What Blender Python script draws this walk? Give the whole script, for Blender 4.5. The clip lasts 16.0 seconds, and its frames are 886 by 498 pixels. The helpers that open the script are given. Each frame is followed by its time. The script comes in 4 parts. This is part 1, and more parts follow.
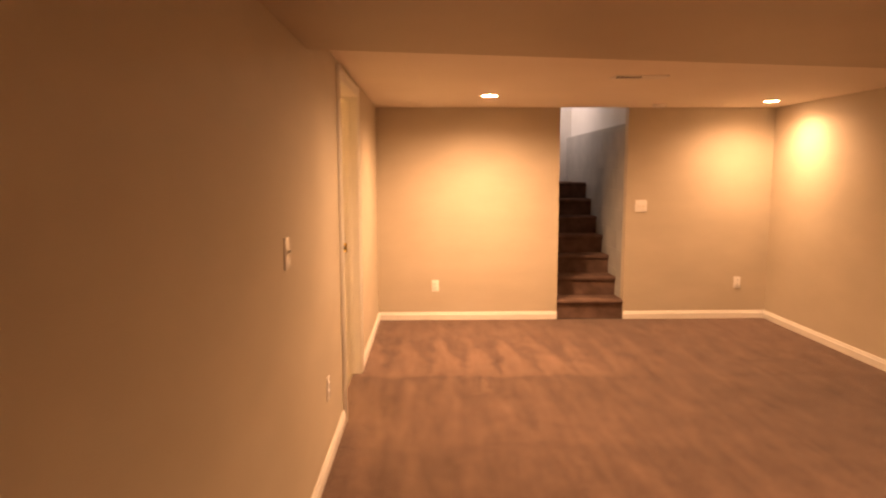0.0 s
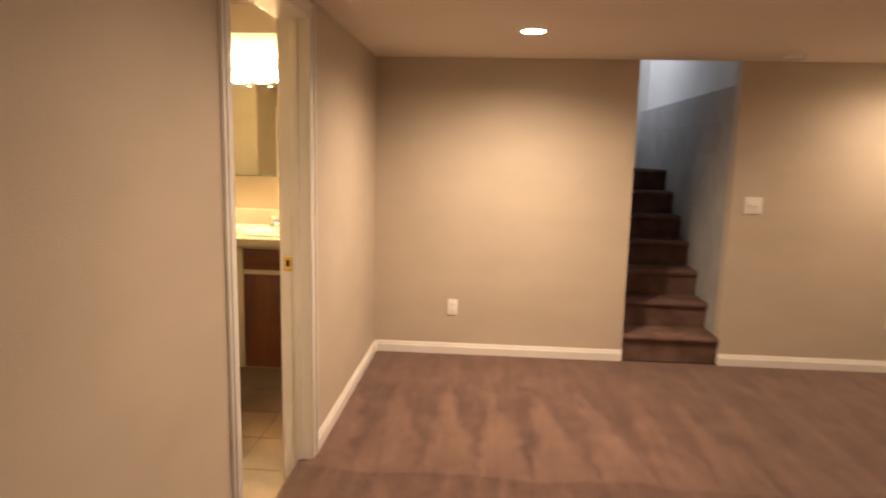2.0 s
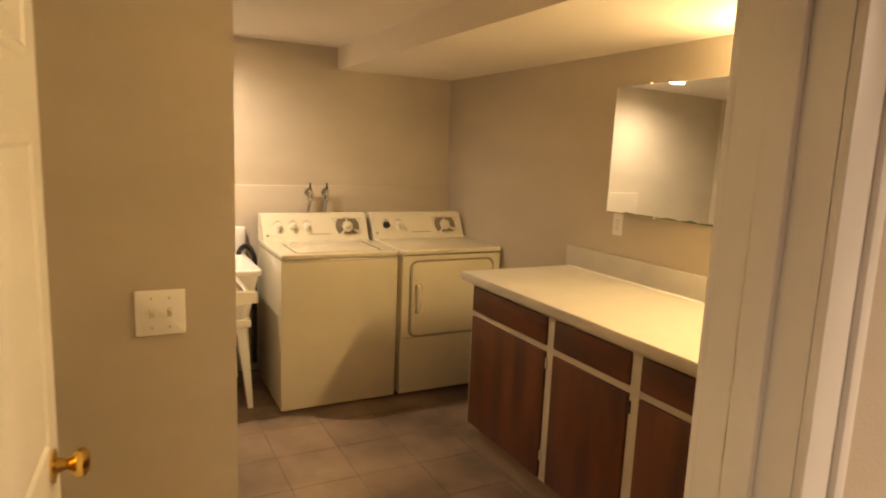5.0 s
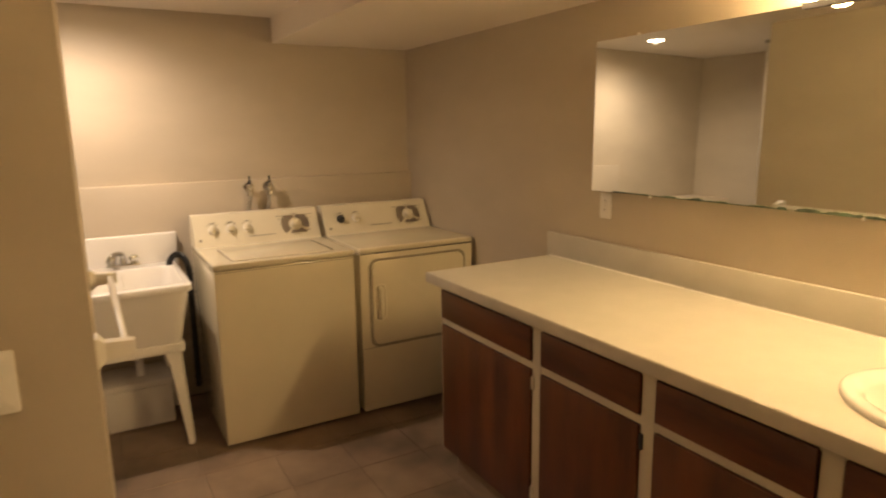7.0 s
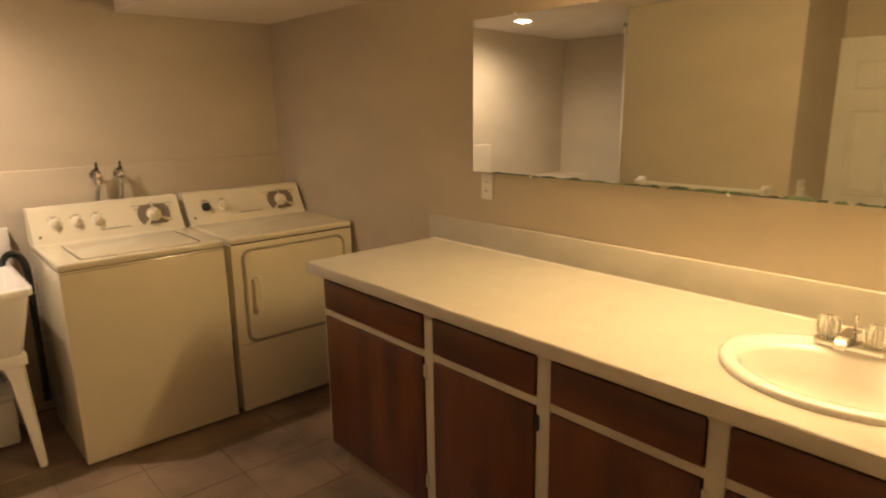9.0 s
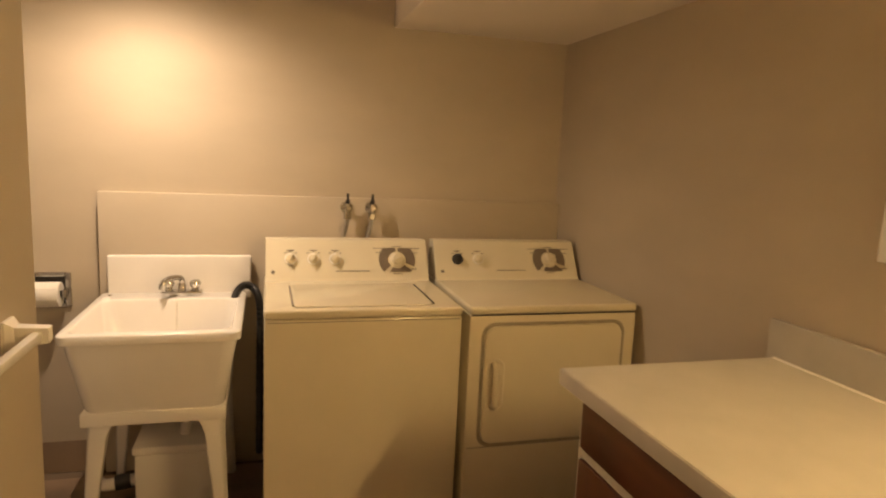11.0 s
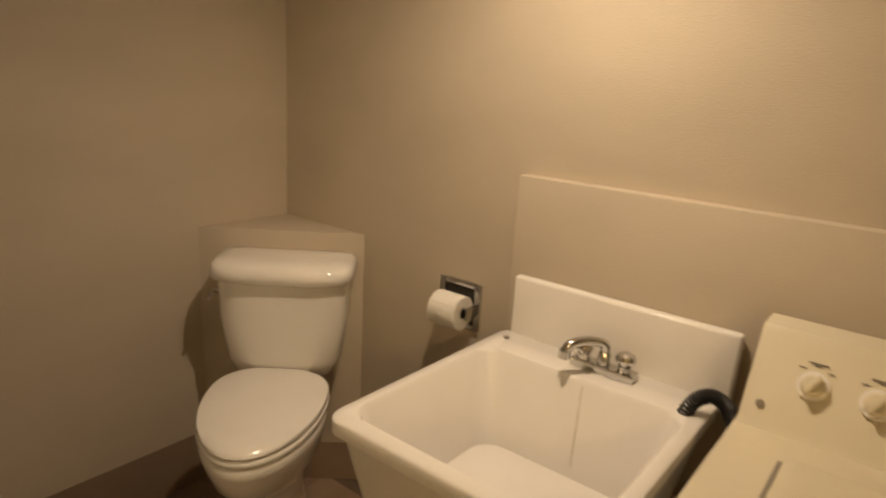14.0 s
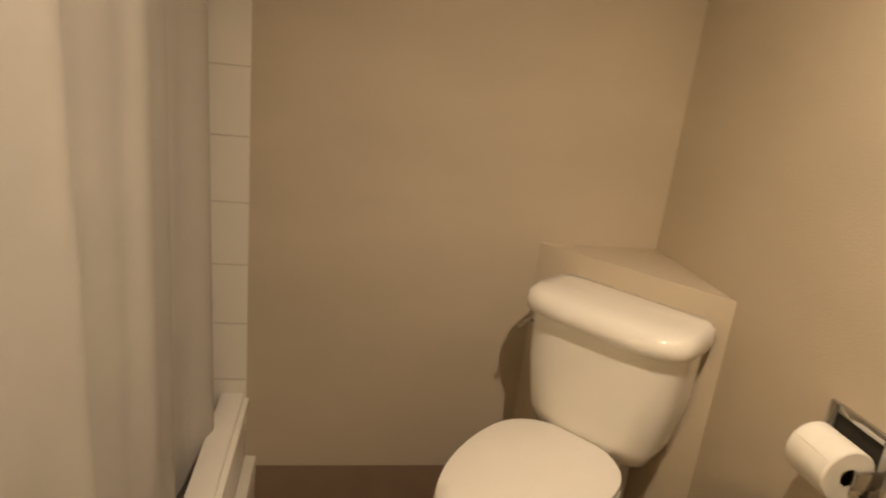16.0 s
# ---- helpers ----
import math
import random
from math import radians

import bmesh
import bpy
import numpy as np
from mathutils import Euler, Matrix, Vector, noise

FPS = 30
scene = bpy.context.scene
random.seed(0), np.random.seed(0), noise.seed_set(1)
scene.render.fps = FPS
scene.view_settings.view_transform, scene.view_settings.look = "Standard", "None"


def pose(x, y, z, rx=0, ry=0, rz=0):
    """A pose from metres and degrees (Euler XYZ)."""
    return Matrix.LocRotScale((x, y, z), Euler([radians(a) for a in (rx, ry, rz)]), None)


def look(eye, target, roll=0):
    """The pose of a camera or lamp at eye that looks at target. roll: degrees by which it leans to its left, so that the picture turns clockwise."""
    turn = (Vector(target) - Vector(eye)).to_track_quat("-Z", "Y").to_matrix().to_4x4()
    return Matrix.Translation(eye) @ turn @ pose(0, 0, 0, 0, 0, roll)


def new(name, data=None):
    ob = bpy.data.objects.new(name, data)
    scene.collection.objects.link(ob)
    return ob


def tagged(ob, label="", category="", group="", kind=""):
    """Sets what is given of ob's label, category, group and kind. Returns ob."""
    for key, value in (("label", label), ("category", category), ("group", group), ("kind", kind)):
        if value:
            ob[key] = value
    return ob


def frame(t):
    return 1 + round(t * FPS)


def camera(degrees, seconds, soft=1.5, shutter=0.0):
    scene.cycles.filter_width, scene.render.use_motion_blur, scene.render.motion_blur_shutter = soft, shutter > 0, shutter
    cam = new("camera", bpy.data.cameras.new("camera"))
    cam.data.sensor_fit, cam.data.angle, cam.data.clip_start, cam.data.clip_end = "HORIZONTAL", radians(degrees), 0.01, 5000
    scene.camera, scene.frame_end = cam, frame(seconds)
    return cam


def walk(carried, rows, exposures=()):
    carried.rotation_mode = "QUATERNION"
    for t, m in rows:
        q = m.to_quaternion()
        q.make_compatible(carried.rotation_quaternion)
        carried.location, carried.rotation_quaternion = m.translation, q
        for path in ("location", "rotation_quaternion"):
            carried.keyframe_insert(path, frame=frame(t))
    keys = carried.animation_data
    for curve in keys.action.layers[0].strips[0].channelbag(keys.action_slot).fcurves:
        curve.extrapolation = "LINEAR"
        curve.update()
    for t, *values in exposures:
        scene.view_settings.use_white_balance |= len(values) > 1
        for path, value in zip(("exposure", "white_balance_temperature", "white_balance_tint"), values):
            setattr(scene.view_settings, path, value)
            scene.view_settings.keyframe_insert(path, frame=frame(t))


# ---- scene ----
cam = camera(70.2, 16.0, soft=2.0, shutter=0.4)
PATH = [
    (0, (0.505, -6.047, 1.435), (0.545, -4.062, 1.193), -0.1),
    (0.5, (0.567, -5.628, 1.462), (0.738, -3.657, 1.163), -0.4),
    (1, (0.656, -5.193, 1.457), (0.847, -3.226, 1.152), 0.5),
    (1.5, (0.684, -4.746, 1.443), (0.791, -2.771, 1.147), 0.7),
    (2, (0.766, -4.332, 1.399), (0.633, -2.358, 1.103), 1.3),
    (2.5, (0.728, -3.866, 1.418), (0.264, -1.94, 1.147), 3.4),
    (3, (0.68, -3.468, 1.44), (-0.009, -1.611, 1.161), 2.9),
    (3.5, (0.847, -3.18, 1.537), (-0.349, -1.601, 1.259), 3.6),
    (4, (0.624, -2.779, 1.499), (-0.788, -1.392, 1.209), 2.6),
    (4.5, (0.487, -2.495, 1.483), (-1.174, -1.418, 1.197), 2.7),
    (4.7, (0.439, -2.392, 1.492), (-1.303, -1.451, 1.201), 3.3),
    (6.8, (-0.015, -1.966, 1.521), (-1.762, -1.071, 1.135), -0.7),
    (7, (-0.066, -1.951, 1.496), (-1.774, -0.98, 1.123), -0.9),
    (7.5, (-0.129, -1.945, 1.501), (-1.717, -0.789, 1.125), -1.8),
    (8, (-0.154, -1.938, 1.515), (-1.625, -0.645, 1.108), -2.8),
    (8.5, (-0.171, -1.929, 1.501), (-1.58, -0.578, 1.063), -2.1),
    (9, (-0.171, -1.939, 1.504), (-1.633, -0.648, 1.061), -0.9),
    (9.5, (-0.299, -1.892, 1.49), (-1.899, -0.764, 1.078), -0.6),
    (9.7, (-0.391, -1.849, 1.482), (-2.046, -0.801, 1.078), -0.1),
    (11.8, (-1.411, -1.313, 1.413), (-3.361, -1.044, 1.063), 2.8),
    (12, (-1.534, -1.32, 1.438), (-3.485, -1.123, 1.044), 2.5),
    (12.5, (-1.82, -1.218, 1.436), (-3.773, -1.397, 1.044), 2.8),
    (13, (-2.073, -1.146, 1.45), (-3.94, -1.725, 1.024), 4.9),
    (13.5, (-2.308, -1.207, 1.455), (-4.033, -2.081, 0.944), 4.2),
    (14, (-2.525, -1.235, 1.451), (-4.054, -2.418, 0.936), 3.5),
    (14.5, (-2.699, -1.219, 1.466), (-3.96, -2.672, 0.922), 4.2),
    (15, (-2.775, -1.305, 1.427), (-3.8, -2.925, 0.86), 6.0),
    (15.5, (-2.902, -1.404, 1.443), (-3.619, -3.182, 0.872), 5.4),
    (16, (-3.079, -1.45, 1.412), (-3.417, -3.335, 0.834), 6.2),
]
walk(cam, [(t, look(eye, target, roll)) for t, eye, target, roll in PATH],
     exposures=[(0.0, 0.82, 13200, 43), (0.3, 0.6, 10600, 34), (0.6, 0.42, 8700, 26), (1.2, 0.38, 7600, 20), (2.0, 0.32, 7200, 20), (2.5, 0.08, 7000, 20),
                (3.0, -0.12, 6900, 20), (3.5, -0.35, 6900, 19), (4.0, 0.0, 7300, 19), (4.7, -0.05, 7500, 17), (7.0, -0.58, 7200, 20), (8.5, -0.52, 7200, 20),
                (9.7, -0.57, 7500, 21), (12.0, -0.66, 8000, 20), (13.0, -0.95, 7700, 17), (14.5, -1.28, 7500, 16), (15.2, -1.1, 7500, 19), (16.0, -0.66, 7400, 15)])

# ---- world and lights ----
world = bpy.data.worlds.new("sky")
scene.world = world
world.use_nodes = True
sky = world.node_tree.nodes.new("ShaderNodeTexSky")
sky.sky_type = "NISHITA"
sky.sun_disc = False
sky.sun_elevation = radians(28)
sky.sun_rotation = radians(200)
world.node_tree.links.new(sky.outputs[0], world.node_tree.nodes["Background"].inputs[0])
world.node_tree.nodes["Background"].inputs[1].default_value = 0.08

CEIL = 2.04          # recreation room ceiling
SOFFIT = 1.938        # dropped soffit behind it
BCEIL = 2.18         # laundry bathroom ceiling
BFLOOR = -0.10      # its floor, a step below the carpet
BSOFF = 2.03         # dropped soffit along the mirror wall
WARM = (1.0, 0.80, 0.58)


def spot(name, at, watts, color, degrees=166, blend=1.0, radius=0.06):
    data = bpy.data.lights.new(name, "SPOT")
    data.energy, data.color, data.spot_size, data.spot_blend, data.shadow_soft_size = watts, color, radians(degrees), blend, radius
    ob = new(name, data)
    ob.matrix_world = pose(*at)
    return tagged(ob, kind="structure")


# The fourth can is an unseen fill, added to brighten near walls and carpet.
CANS_AND_FILL = [(0.98, -2.73, CEIL), (0.98, -0.93, CEIL), (3.45, -0.56, CEIL), (2.70, -4.80, SOFFIT)]
for place, watts in zip(CANS_AND_FILL, (88, 188, 68, 190)):
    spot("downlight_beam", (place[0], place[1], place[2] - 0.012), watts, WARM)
BATH_CAN = (-3.55, -1.95, BCEIL)
spot("downlight_beam", (BATH_CAN[0], BATH_CAN[1], BATH_CAN[2] - 0.012), 110, (1.0, 0.86, 0.66), 166, 1.0, 0.018)

# ---- materials ----


def material(name):
    m = bpy.data.materials.new(name)
    m.use_nodes = True
    nt = m.node_tree
    return m, nt, nt.nodes["Principled BSDF"]


def node(nt, kind, **values):
    n = nt.nodes.new(kind)
    for key, value in values.items():
        n.inputs[key.replace("_", " ")].default_value = value
    return n


def coords(nt, scale=(1, 1, 1)):
    tc = nt.nodes.new("ShaderNodeNewGeometry")
    mp = nt.nodes.new("ShaderNodeMapping")
    mp.inputs["Scale"].default_value = scale
    nt.links.new(tc.outputs["Position"], mp.inputs["Vector"])
    return mp.outputs["Vector"]


def ramp(nt, fac, c0, c1, lo=0.3, hi=0.7):
    r = nt.nodes.new("ShaderNodeValToRGB")
    r.color_ramp.elements[0].position, r.color_ramp.elements[1].position = lo, hi
    r.color_ramp.elements[0].color, r.color_ramp.elements[1].color = (*c0, 1), (*c1, 1)
    nt.links.new(fac, r.inputs[0])
    return r.outputs[0]


def bump(nt, bsdf, height, strength, distance):
    b = node(nt, "ShaderNodeBump", Strength=strength, Distance=distance)
    nt.links.new(height, b.inputs["Height"])
    nt.links.new(b.outputs[0], bsdf.inputs["Normal"])


def surface(name, c0, c1, rough=0.6, scale=3.0, grain=60.0, relief=0.15, depth=0.002, metal=0.0, stretch=(1, 1, 1), coat=0.0, spec=0.5):
    """A surface with blotches at one scale and grain at another."""
    m, nt, bsdf = material(name)
    v = coords(nt, stretch)
    big = node(nt, "ShaderNodeTexNoise", Scale=scale, Detail=4.0)
    fine = node(nt, "ShaderNodeTexNoise", Scale=grain, Detail=3.0)
    nt.links.new(v, big.inputs["Vector"])
    nt.links.new(v, fine.inputs["Vector"])
    nt.links.new(ramp(nt, big.outputs[0], c0, c1), bsdf.inputs["Base Color"])
    rr = nt.nodes.new("ShaderNodeMapRange")
    rr.inputs["To Min"].default_value, rr.inputs["To Max"].default_value = max(rough - 0.07, 0.02), min(rough + 0.07, 1)
    nt.links.new(big.outputs[0], rr.inputs["Value"])
    nt.links.new(rr.outputs[0], bsdf.inputs["Roughness"])
    bsdf.inputs["Metallic"].default_value = metal
    bsdf.inputs["Coat Weight"].default_value = coat
    bsdf.inputs["Specular IOR Level"].default_value = spec
    if relief:
        bump(nt, bsdf, fine.outputs[0], relief, depth)
    return m


def carpet_material():
    m, nt, bsdf = material("carpet_pile")
    geo = nt.nodes.new("ShaderNodeNewGeometry")
    sep = nt.nodes.new("ShaderNodeSeparateXYZ")
    nt.links.new(geo.outputs["Position"], sep.inputs[0])
    warp = node(nt, "ShaderNodeTexNoise", Scale=1.3, Detail=2.0)
    nt.links.new(geo.outputs["Position"], warp.inputs["Vector"])

    def math_node(op, a, b=None, clamp=False):
        n = nt.nodes.new("ShaderNodeMath")
        n.operation, n.use_clamp = op, clamp
        for i, v in enumerate((a, b)):
            if v is None:
                continue
            if isinstance(v, (int, float)):
                n.inputs[i].default_value = v
            else:
                nt.links.new(v, n.inputs[i])
        return n.outputs[0]

    rough_n = node(nt, "ShaderNodeTexNoise", Scale=7.0, Detail=4.0)
    nt.links.new(geo.outputs["Position"], rough_n.inputs["Vector"])
    # strokes of the vacuum cleaner: wedges in rows that point away from the stairs
    x = math_node("ADD", sep.outputs["X"], math_node("ADD", math_node("MULTIPLY", warp.outputs[0], 0.16), math_node("MULTIPLY", rough_n.outputs[0], 0.13)))
    y = math_node("ADD", sep.outputs["Y"], math_node("MULTIPLY", warp.outputs[0], 0.35))
    saw = math_node("PINGPONG", math_node("ADD", x, math_node("MULTIPLY", y, 0.06)), 0.135)
    saw = math_node("DIVIDE", saw, 0.135)
    row = math_node("FRACT", math_node("ADD", math_node("DIVIDE", y, 1.15), 0.34))
    edge = math_node("SUBTRACT", saw, row)
    wedge = math_node("ADD", math_node("MULTIPLY", edge, 3.0), 0.5, True)

    def fade(v, a, b, lo, hi):
        n = nt.nodes.new("ShaderNodeMapRange")
        for i, q in enumerate((a, b, lo, hi)):
            n.inputs[1 + i].default_value = q
        nt.links.new(v, n.inputs[0])
        return n.outputs[0]

    # the strokes show best on the stretch before the stairs
    amp = math_node("MULTIPLY", fade(sep.outputs["X"], 1.5, 2.2, 1.0, 0.25), math_node("MULTIPLY", fade(sep.outputs["Y"], -2.1, -1.6, 0.35, 1.0), fade(sep.outputs["Y"], -0.85, -0.6, 1.0, 0.2)))
    wedge = math_node("MULTIPLY", math_node("SUBTRACT", wedge, 0.5), amp)
    blotch = node(nt, "ShaderNodeTexNoise", Scale=4.5, Detail=5.0, Roughness=0.65)
    nt.links.new(geo.outputs["Position"], blotch.inputs["Vector"])
    streak = node(nt, "ShaderNodeTexNoise", Scale=1.0, Detail=4.0)
    mp = nt.nodes.new("ShaderNodeMapping")
    mp.inputs["Scale"].default_value = (14, 2.2, 1)
    mp.inputs["Rotation"].default_value = (0, 0, 0.12)
    nt.links.new(geo.outputs["Position"], mp.inputs["Vector"])
    nt.links.new(mp.outputs[0], streak.inputs["Vector"])
    fibre = node(nt, "ShaderNodeTexNoise", Scale=420.0, Detail=2.0)
    nt.links.new(geo.outputs["Position"], fibre.inputs["Vector"])
    total = math_node("ADD", math_node("MULTIPLY", wedge, 0.21), math_node("MULTIPLY", blotch.outputs[0], 0.46))
    total = math_node("ADD", total, math_node("MULTIPLY", streak.outputs[0], 0.42))
    total = math_node("ADD", total, math_node("MULTIPLY", fibre.outputs[0], 0.16))
    speck = node(nt, "ShaderNodeTexNoise", Scale=52.0, Detail=4.0, Roughness=0.7)
    nt.links.new(geo.outputs["Position"], speck.inputs["Vector"])
    total = math_node("ADD", total, math_node("MULTIPLY", math_node("SUBTRACT", speck.outputs[0], 0.5), 0.42))
    nt.links.new(ramp(nt, total, (0.062, 0.033, 0.0255), (0.225, 0.132, 0.101), 0.22, 0.82), bsdf.inputs["Base Color"])
    bsdf.inputs["Roughness"].default_value = 0.95
    bsdf.inputs["Specular IOR Level"].default_value = 0.15
    bsdf.inputs["Sheen Weight"].default_value = 0.15
    tuft = node(nt, "ShaderNodeTexNoise", Scale=46.0, Detail=3.0)
    nt.links.new(geo.outputs["Position"], tuft.inputs["Vector"])
    lump = math_node("ADD", math_node("ADD", fibre.outputs[0], tuft.outputs[0]), math_node("MULTIPLY", blotch.outputs[0], 0.6))
    bump(nt, bsdf, lump, 0.6, 0.006)
    return m


def glow_material(name, color, strength):
    m, nt, bsdf = material(name)
    bsdf.inputs["Base Color"].default_value = (0.9, 0.88, 0.84, 1)
    bsdf.inputs["Emission Color"].default_value = (*color, 1)
    bsdf.inputs["Emission Strength"].default_value = strength
    return m


def clear_material(name, color, rough=0.05):
    m, nt, bsdf = material(name)
    bsdf.inputs["Base Color"].default_value = (*color, 1)
    bsdf.inputs["Transmission Weight"].default_value = 0.85
    bsdf.inputs["Roughness"].default_value = rough
    bsdf.inputs["IOR"].default_value = 1.45
    return m


PAINT = surface("wall_paint", (0.498, 0.431, 0.340), (0.550, 0.475, 0.378), 0.58, 2.2, 120, 0.32, 0.0022, spec=0.35, stretch=(1, 1, 2.2))
CEILPAINT = surface("ceiling_paint", (0.78, 0.71, 0.63), (0.82, 0.75, 0.67), 0.75, 1.4, 150, 0.3, 0.002, spec=0.2)
WHITE = surface("white_trim_paint", (0.74, 0.71, 0.66), (0.80, 0.77, 0.72), 0.38, 5, 90, 0.06, 0.001)
CREAM = surface("cream_frame_paint", (0.46, 0.41, 0.32), (0.54, 0.485, 0.38), 0.45, 6, 90, 0.12, 0.001)
CONCRETE = surface("painted_block", (0.33, 0.33, 0.32), (0.41, 0.41, 0.39), 0.8, 4, 70, 0.4, 0.004)
CARPET = carpet_material()
STAIRCARPET = surface("stair_carpet", (0.115, 0.068, 0.055), (0.19, 0.115, 0.092), 0.95, 9, 380, 0.6, 0.006, spec=0.15)
WOOD = surface("stained_wood", (0.048, 0.011, 0.004), (0.135, 0.037, 0.0105), 0.42, 3.2, 40, 0.2, 0.0008, stretch=(3.2, 3.2, 0.7))
WOODH = surface("stained_wood_across", (0.048, 0.011, 0.004), (0.135, 0.037, 0.0105), 0.42, 3.2, 40, 0.2, 0.0008, stretch=(0.8, 3.2, 4.5))
LAMINATE = surface("counter_laminate", (0.48, 0.455, 0.40), (0.53, 0.50, 0.445), 0.42, 9, 160, 0.04, 0.0006)
EDGE = surface("counter_edge", (0.46, 0.42, 0.35), (0.54, 0.49, 0.41), 0.45, 9, 160, 0.05, 0.0006)
ENAMEL = surface("bisque_enamel", (0.63, 0.57, 0.43), (0.69, 0.62, 0.47), 0.15, 2.5, 300, 0.02, 0.0004, coat=0.2)
CONSOLE = surface("bisque_console", (0.66, 0.60, 0.46), (0.70, 0.64, 0.50), 0.36, 3, 200, 0.02, 0.0004)
DARKGREY = surface("dial_print", (0.20, 0.17, 0.14), (0.26, 0.23, 0.19), 0.5, 20, 200, 0.0)
# Darker enamel tone for the shade in the dryer door's groove.
GROOVE_SHADE = surface("door_groove_shade", (0.27, 0.235, 0.175), (0.33, 0.285, 0.21), 0.5, 20, 200, 0.0)
DIALGREY = surface("dial_field", (0.17, 0.135, 0.105), (0.20, 0.16, 0.125), 0.45, 20, 200, 0.0)
BLACK = surface("black_rubber", (0.012, 0.012, 0.013), (0.025, 0.024, 0.024), 0.42, 20, 200, 0.1, 0.001)
# Near-black that stands in for the shade inside holes, slots and gaps.
GAP_SHADE = surface("gap_shade", (0.02, 0.017, 0.013), (0.03, 0.026, 0.02), 0.8, 20, 200, 0.0)
CHROME = surface("chrome", (0.55, 0.54, 0.52), (0.62, 0.61, 0.59), 0.14, 12, 200, 0.0, metal=1.0)
STEEL = surface("braided_steel", (0.36, 0.35, 0.33), (0.50, 0.49, 0.46), 0.35, 30, 500, 0.5, 0.002, metal=0.9)
BRASS = surface("polished_brass", (0.70, 0.46, 0.12), (0.80, 0.55, 0.18), 0.18, 12, 200, 0.0, metal=1.0)
CERAMIC = surface("white_porcelain", (0.83, 0.80, 0.76), (0.87, 0.84, 0.80), 0.10, 3, 200, 0.0, coat=0.5)
PLASTIC = surface("white_plastic", (0.82, 0.79, 0.75), (0.86, 0.83, 0.79), 0.20, 5, 200, 0.03, 0.0005)
STAIN = surface("mineral_stain", (0.73, 0.70, 0.64), (0.79, 0.76, 0.70), 0.4, 30, 200, 0.1, 0.0005)
PAPER = surface("tissue_paper", (0.80, 0.77, 0.72), (0.85, 0.82, 0.77), 0.95, 20, 260, 0.2, 0.001)
CLOTH = surface("curtain_cloth", (0.80, 0.76, 0.71), (0.85, 0.81, 0.76), 0.8, 6, 300, 0.2, 0.001)
VINYLBASE = surface("vinyl_cove_base", (0.22, 0.155, 0.108), (0.27, 0.19, 0.135), 0.5, 6, 120, 0.05, 0.001)
TILE = surface("floor_tile", (0.10, 0.069, 0.050), (0.30, 0.212, 0.150), 0.40, 3.0, 70, 0.10, 0.001)
GROUT = surface("floor_grout", (0.12, 0.085, 0.062), (0.17, 0.125, 0.090), 0.85, 6, 150, 0.2, 0.001)
WALLGROUT = surface("wall_tile_grout", (0.46, 0.42, 0.37), (0.54, 0.49, 0.44), 0.8, 12, 200, 0.1, 0.001)
WALLTILE = surface("white_wall_tile", (0.76, 0.72, 0.66), (0.80, 0.76, 0.70), 0.18, 4, 150, 0.02, 0.0004)
MIRROR, _nt, _b = material("silvered_glass")
_b.inputs["Base Color"].default_value = (0.80, 0.82, 0.78, 1)
_b.inputs["Metallic"].default_value, _b.inputs["Roughness"].default_value = 1.0, 0.015
CORRODED = surface("corroded_silvering", (0.008, 0.010, 0.008), (0.13, 0.19, 0.12), 0.6, 18, 200, 0.2, 0.001)
ACRYLIC = clear_material("clear_acrylic", (0.95, 0.93, 0.88), 0.08)
BULB = glow_material("bulb_glow", (1.0, 0.755, 0.37), 172.0)
LENS = glow_material("downlight_lens", (1.0, 0.86, 0.66), 40.0)

# ---- building helpers ----


def mesh_of(name, bm, mat, smooth=None):
    bmesh.ops.recalc_face_normals(bm, faces=bm.faces)
    me = bpy.data.meshes.new(name)
    bm.to_mesh(me)
    bm.free()
    for m in (mat if isinstance(mat, (list, tuple)) else [mat]):
        me.materials.append(m)
    if smooth:
        for p in me.polygons:
            p.use_smooth = True
        me.set_sharp_from_angle(angle=radians(smooth))
    return me


def part(name, bm, mat, parent=None, label="", smooth=38):
    ob = new(name, mesh_of(name, bm, mat, smooth))
    if parent is not None:
        ob.parent = parent
    if label:
        ob["label"] = label
    return ob


def solid(name, bm, mat, label, category, kind="", group="", smooth=38):
    return tagged(part(name, bm, mat, None, "", smooth), label, category, group, kind)


def thing(name, label, category, at=(0, 0, 0), turn=0.0, group="", kind=""):
    ob = new(name)
    ob.matrix_world = pose(*at, 0, 0, turn)
    ob.empty_display_size = 0.1
    return tagged(ob, label, category, group, kind)


def box(bm, x0, x1, y0, y1, z0, z1, bevel=0.0, seg=2):
    tmp = bmesh.new()
    bmesh.ops.create_cube(tmp, size=1.0)
    for v in tmp.verts:
        v.co = Vector(((x0 + x1) / 2 + v.co.x * (x1 - x0), (y0 + y1) / 2 + v.co.y * (y1 - y0), (z0 + z1) / 2 + v.co.z * (z1 - z0)))
    if bevel:
        bmesh.ops.bevel(tmp, geom=tmp.edges[:], offset=bevel, segments=seg, profile=0.5, affect="EDGES")
    return join(bm, tmp)


def join(bm, tmp, m=None):
    if m is not None:
        bmesh.ops.transform(tmp, matrix=m, verts=tmp.verts)
    me = bpy.data.meshes.new("tmp")
    tmp.to_mesh(me)
    tmp.free()
    bm.from_mesh(me)
    bpy.data.meshes.remove(me)
    return bm


def boxed(*args, **kw):
    return box(bmesh.new(), *args, **kw)


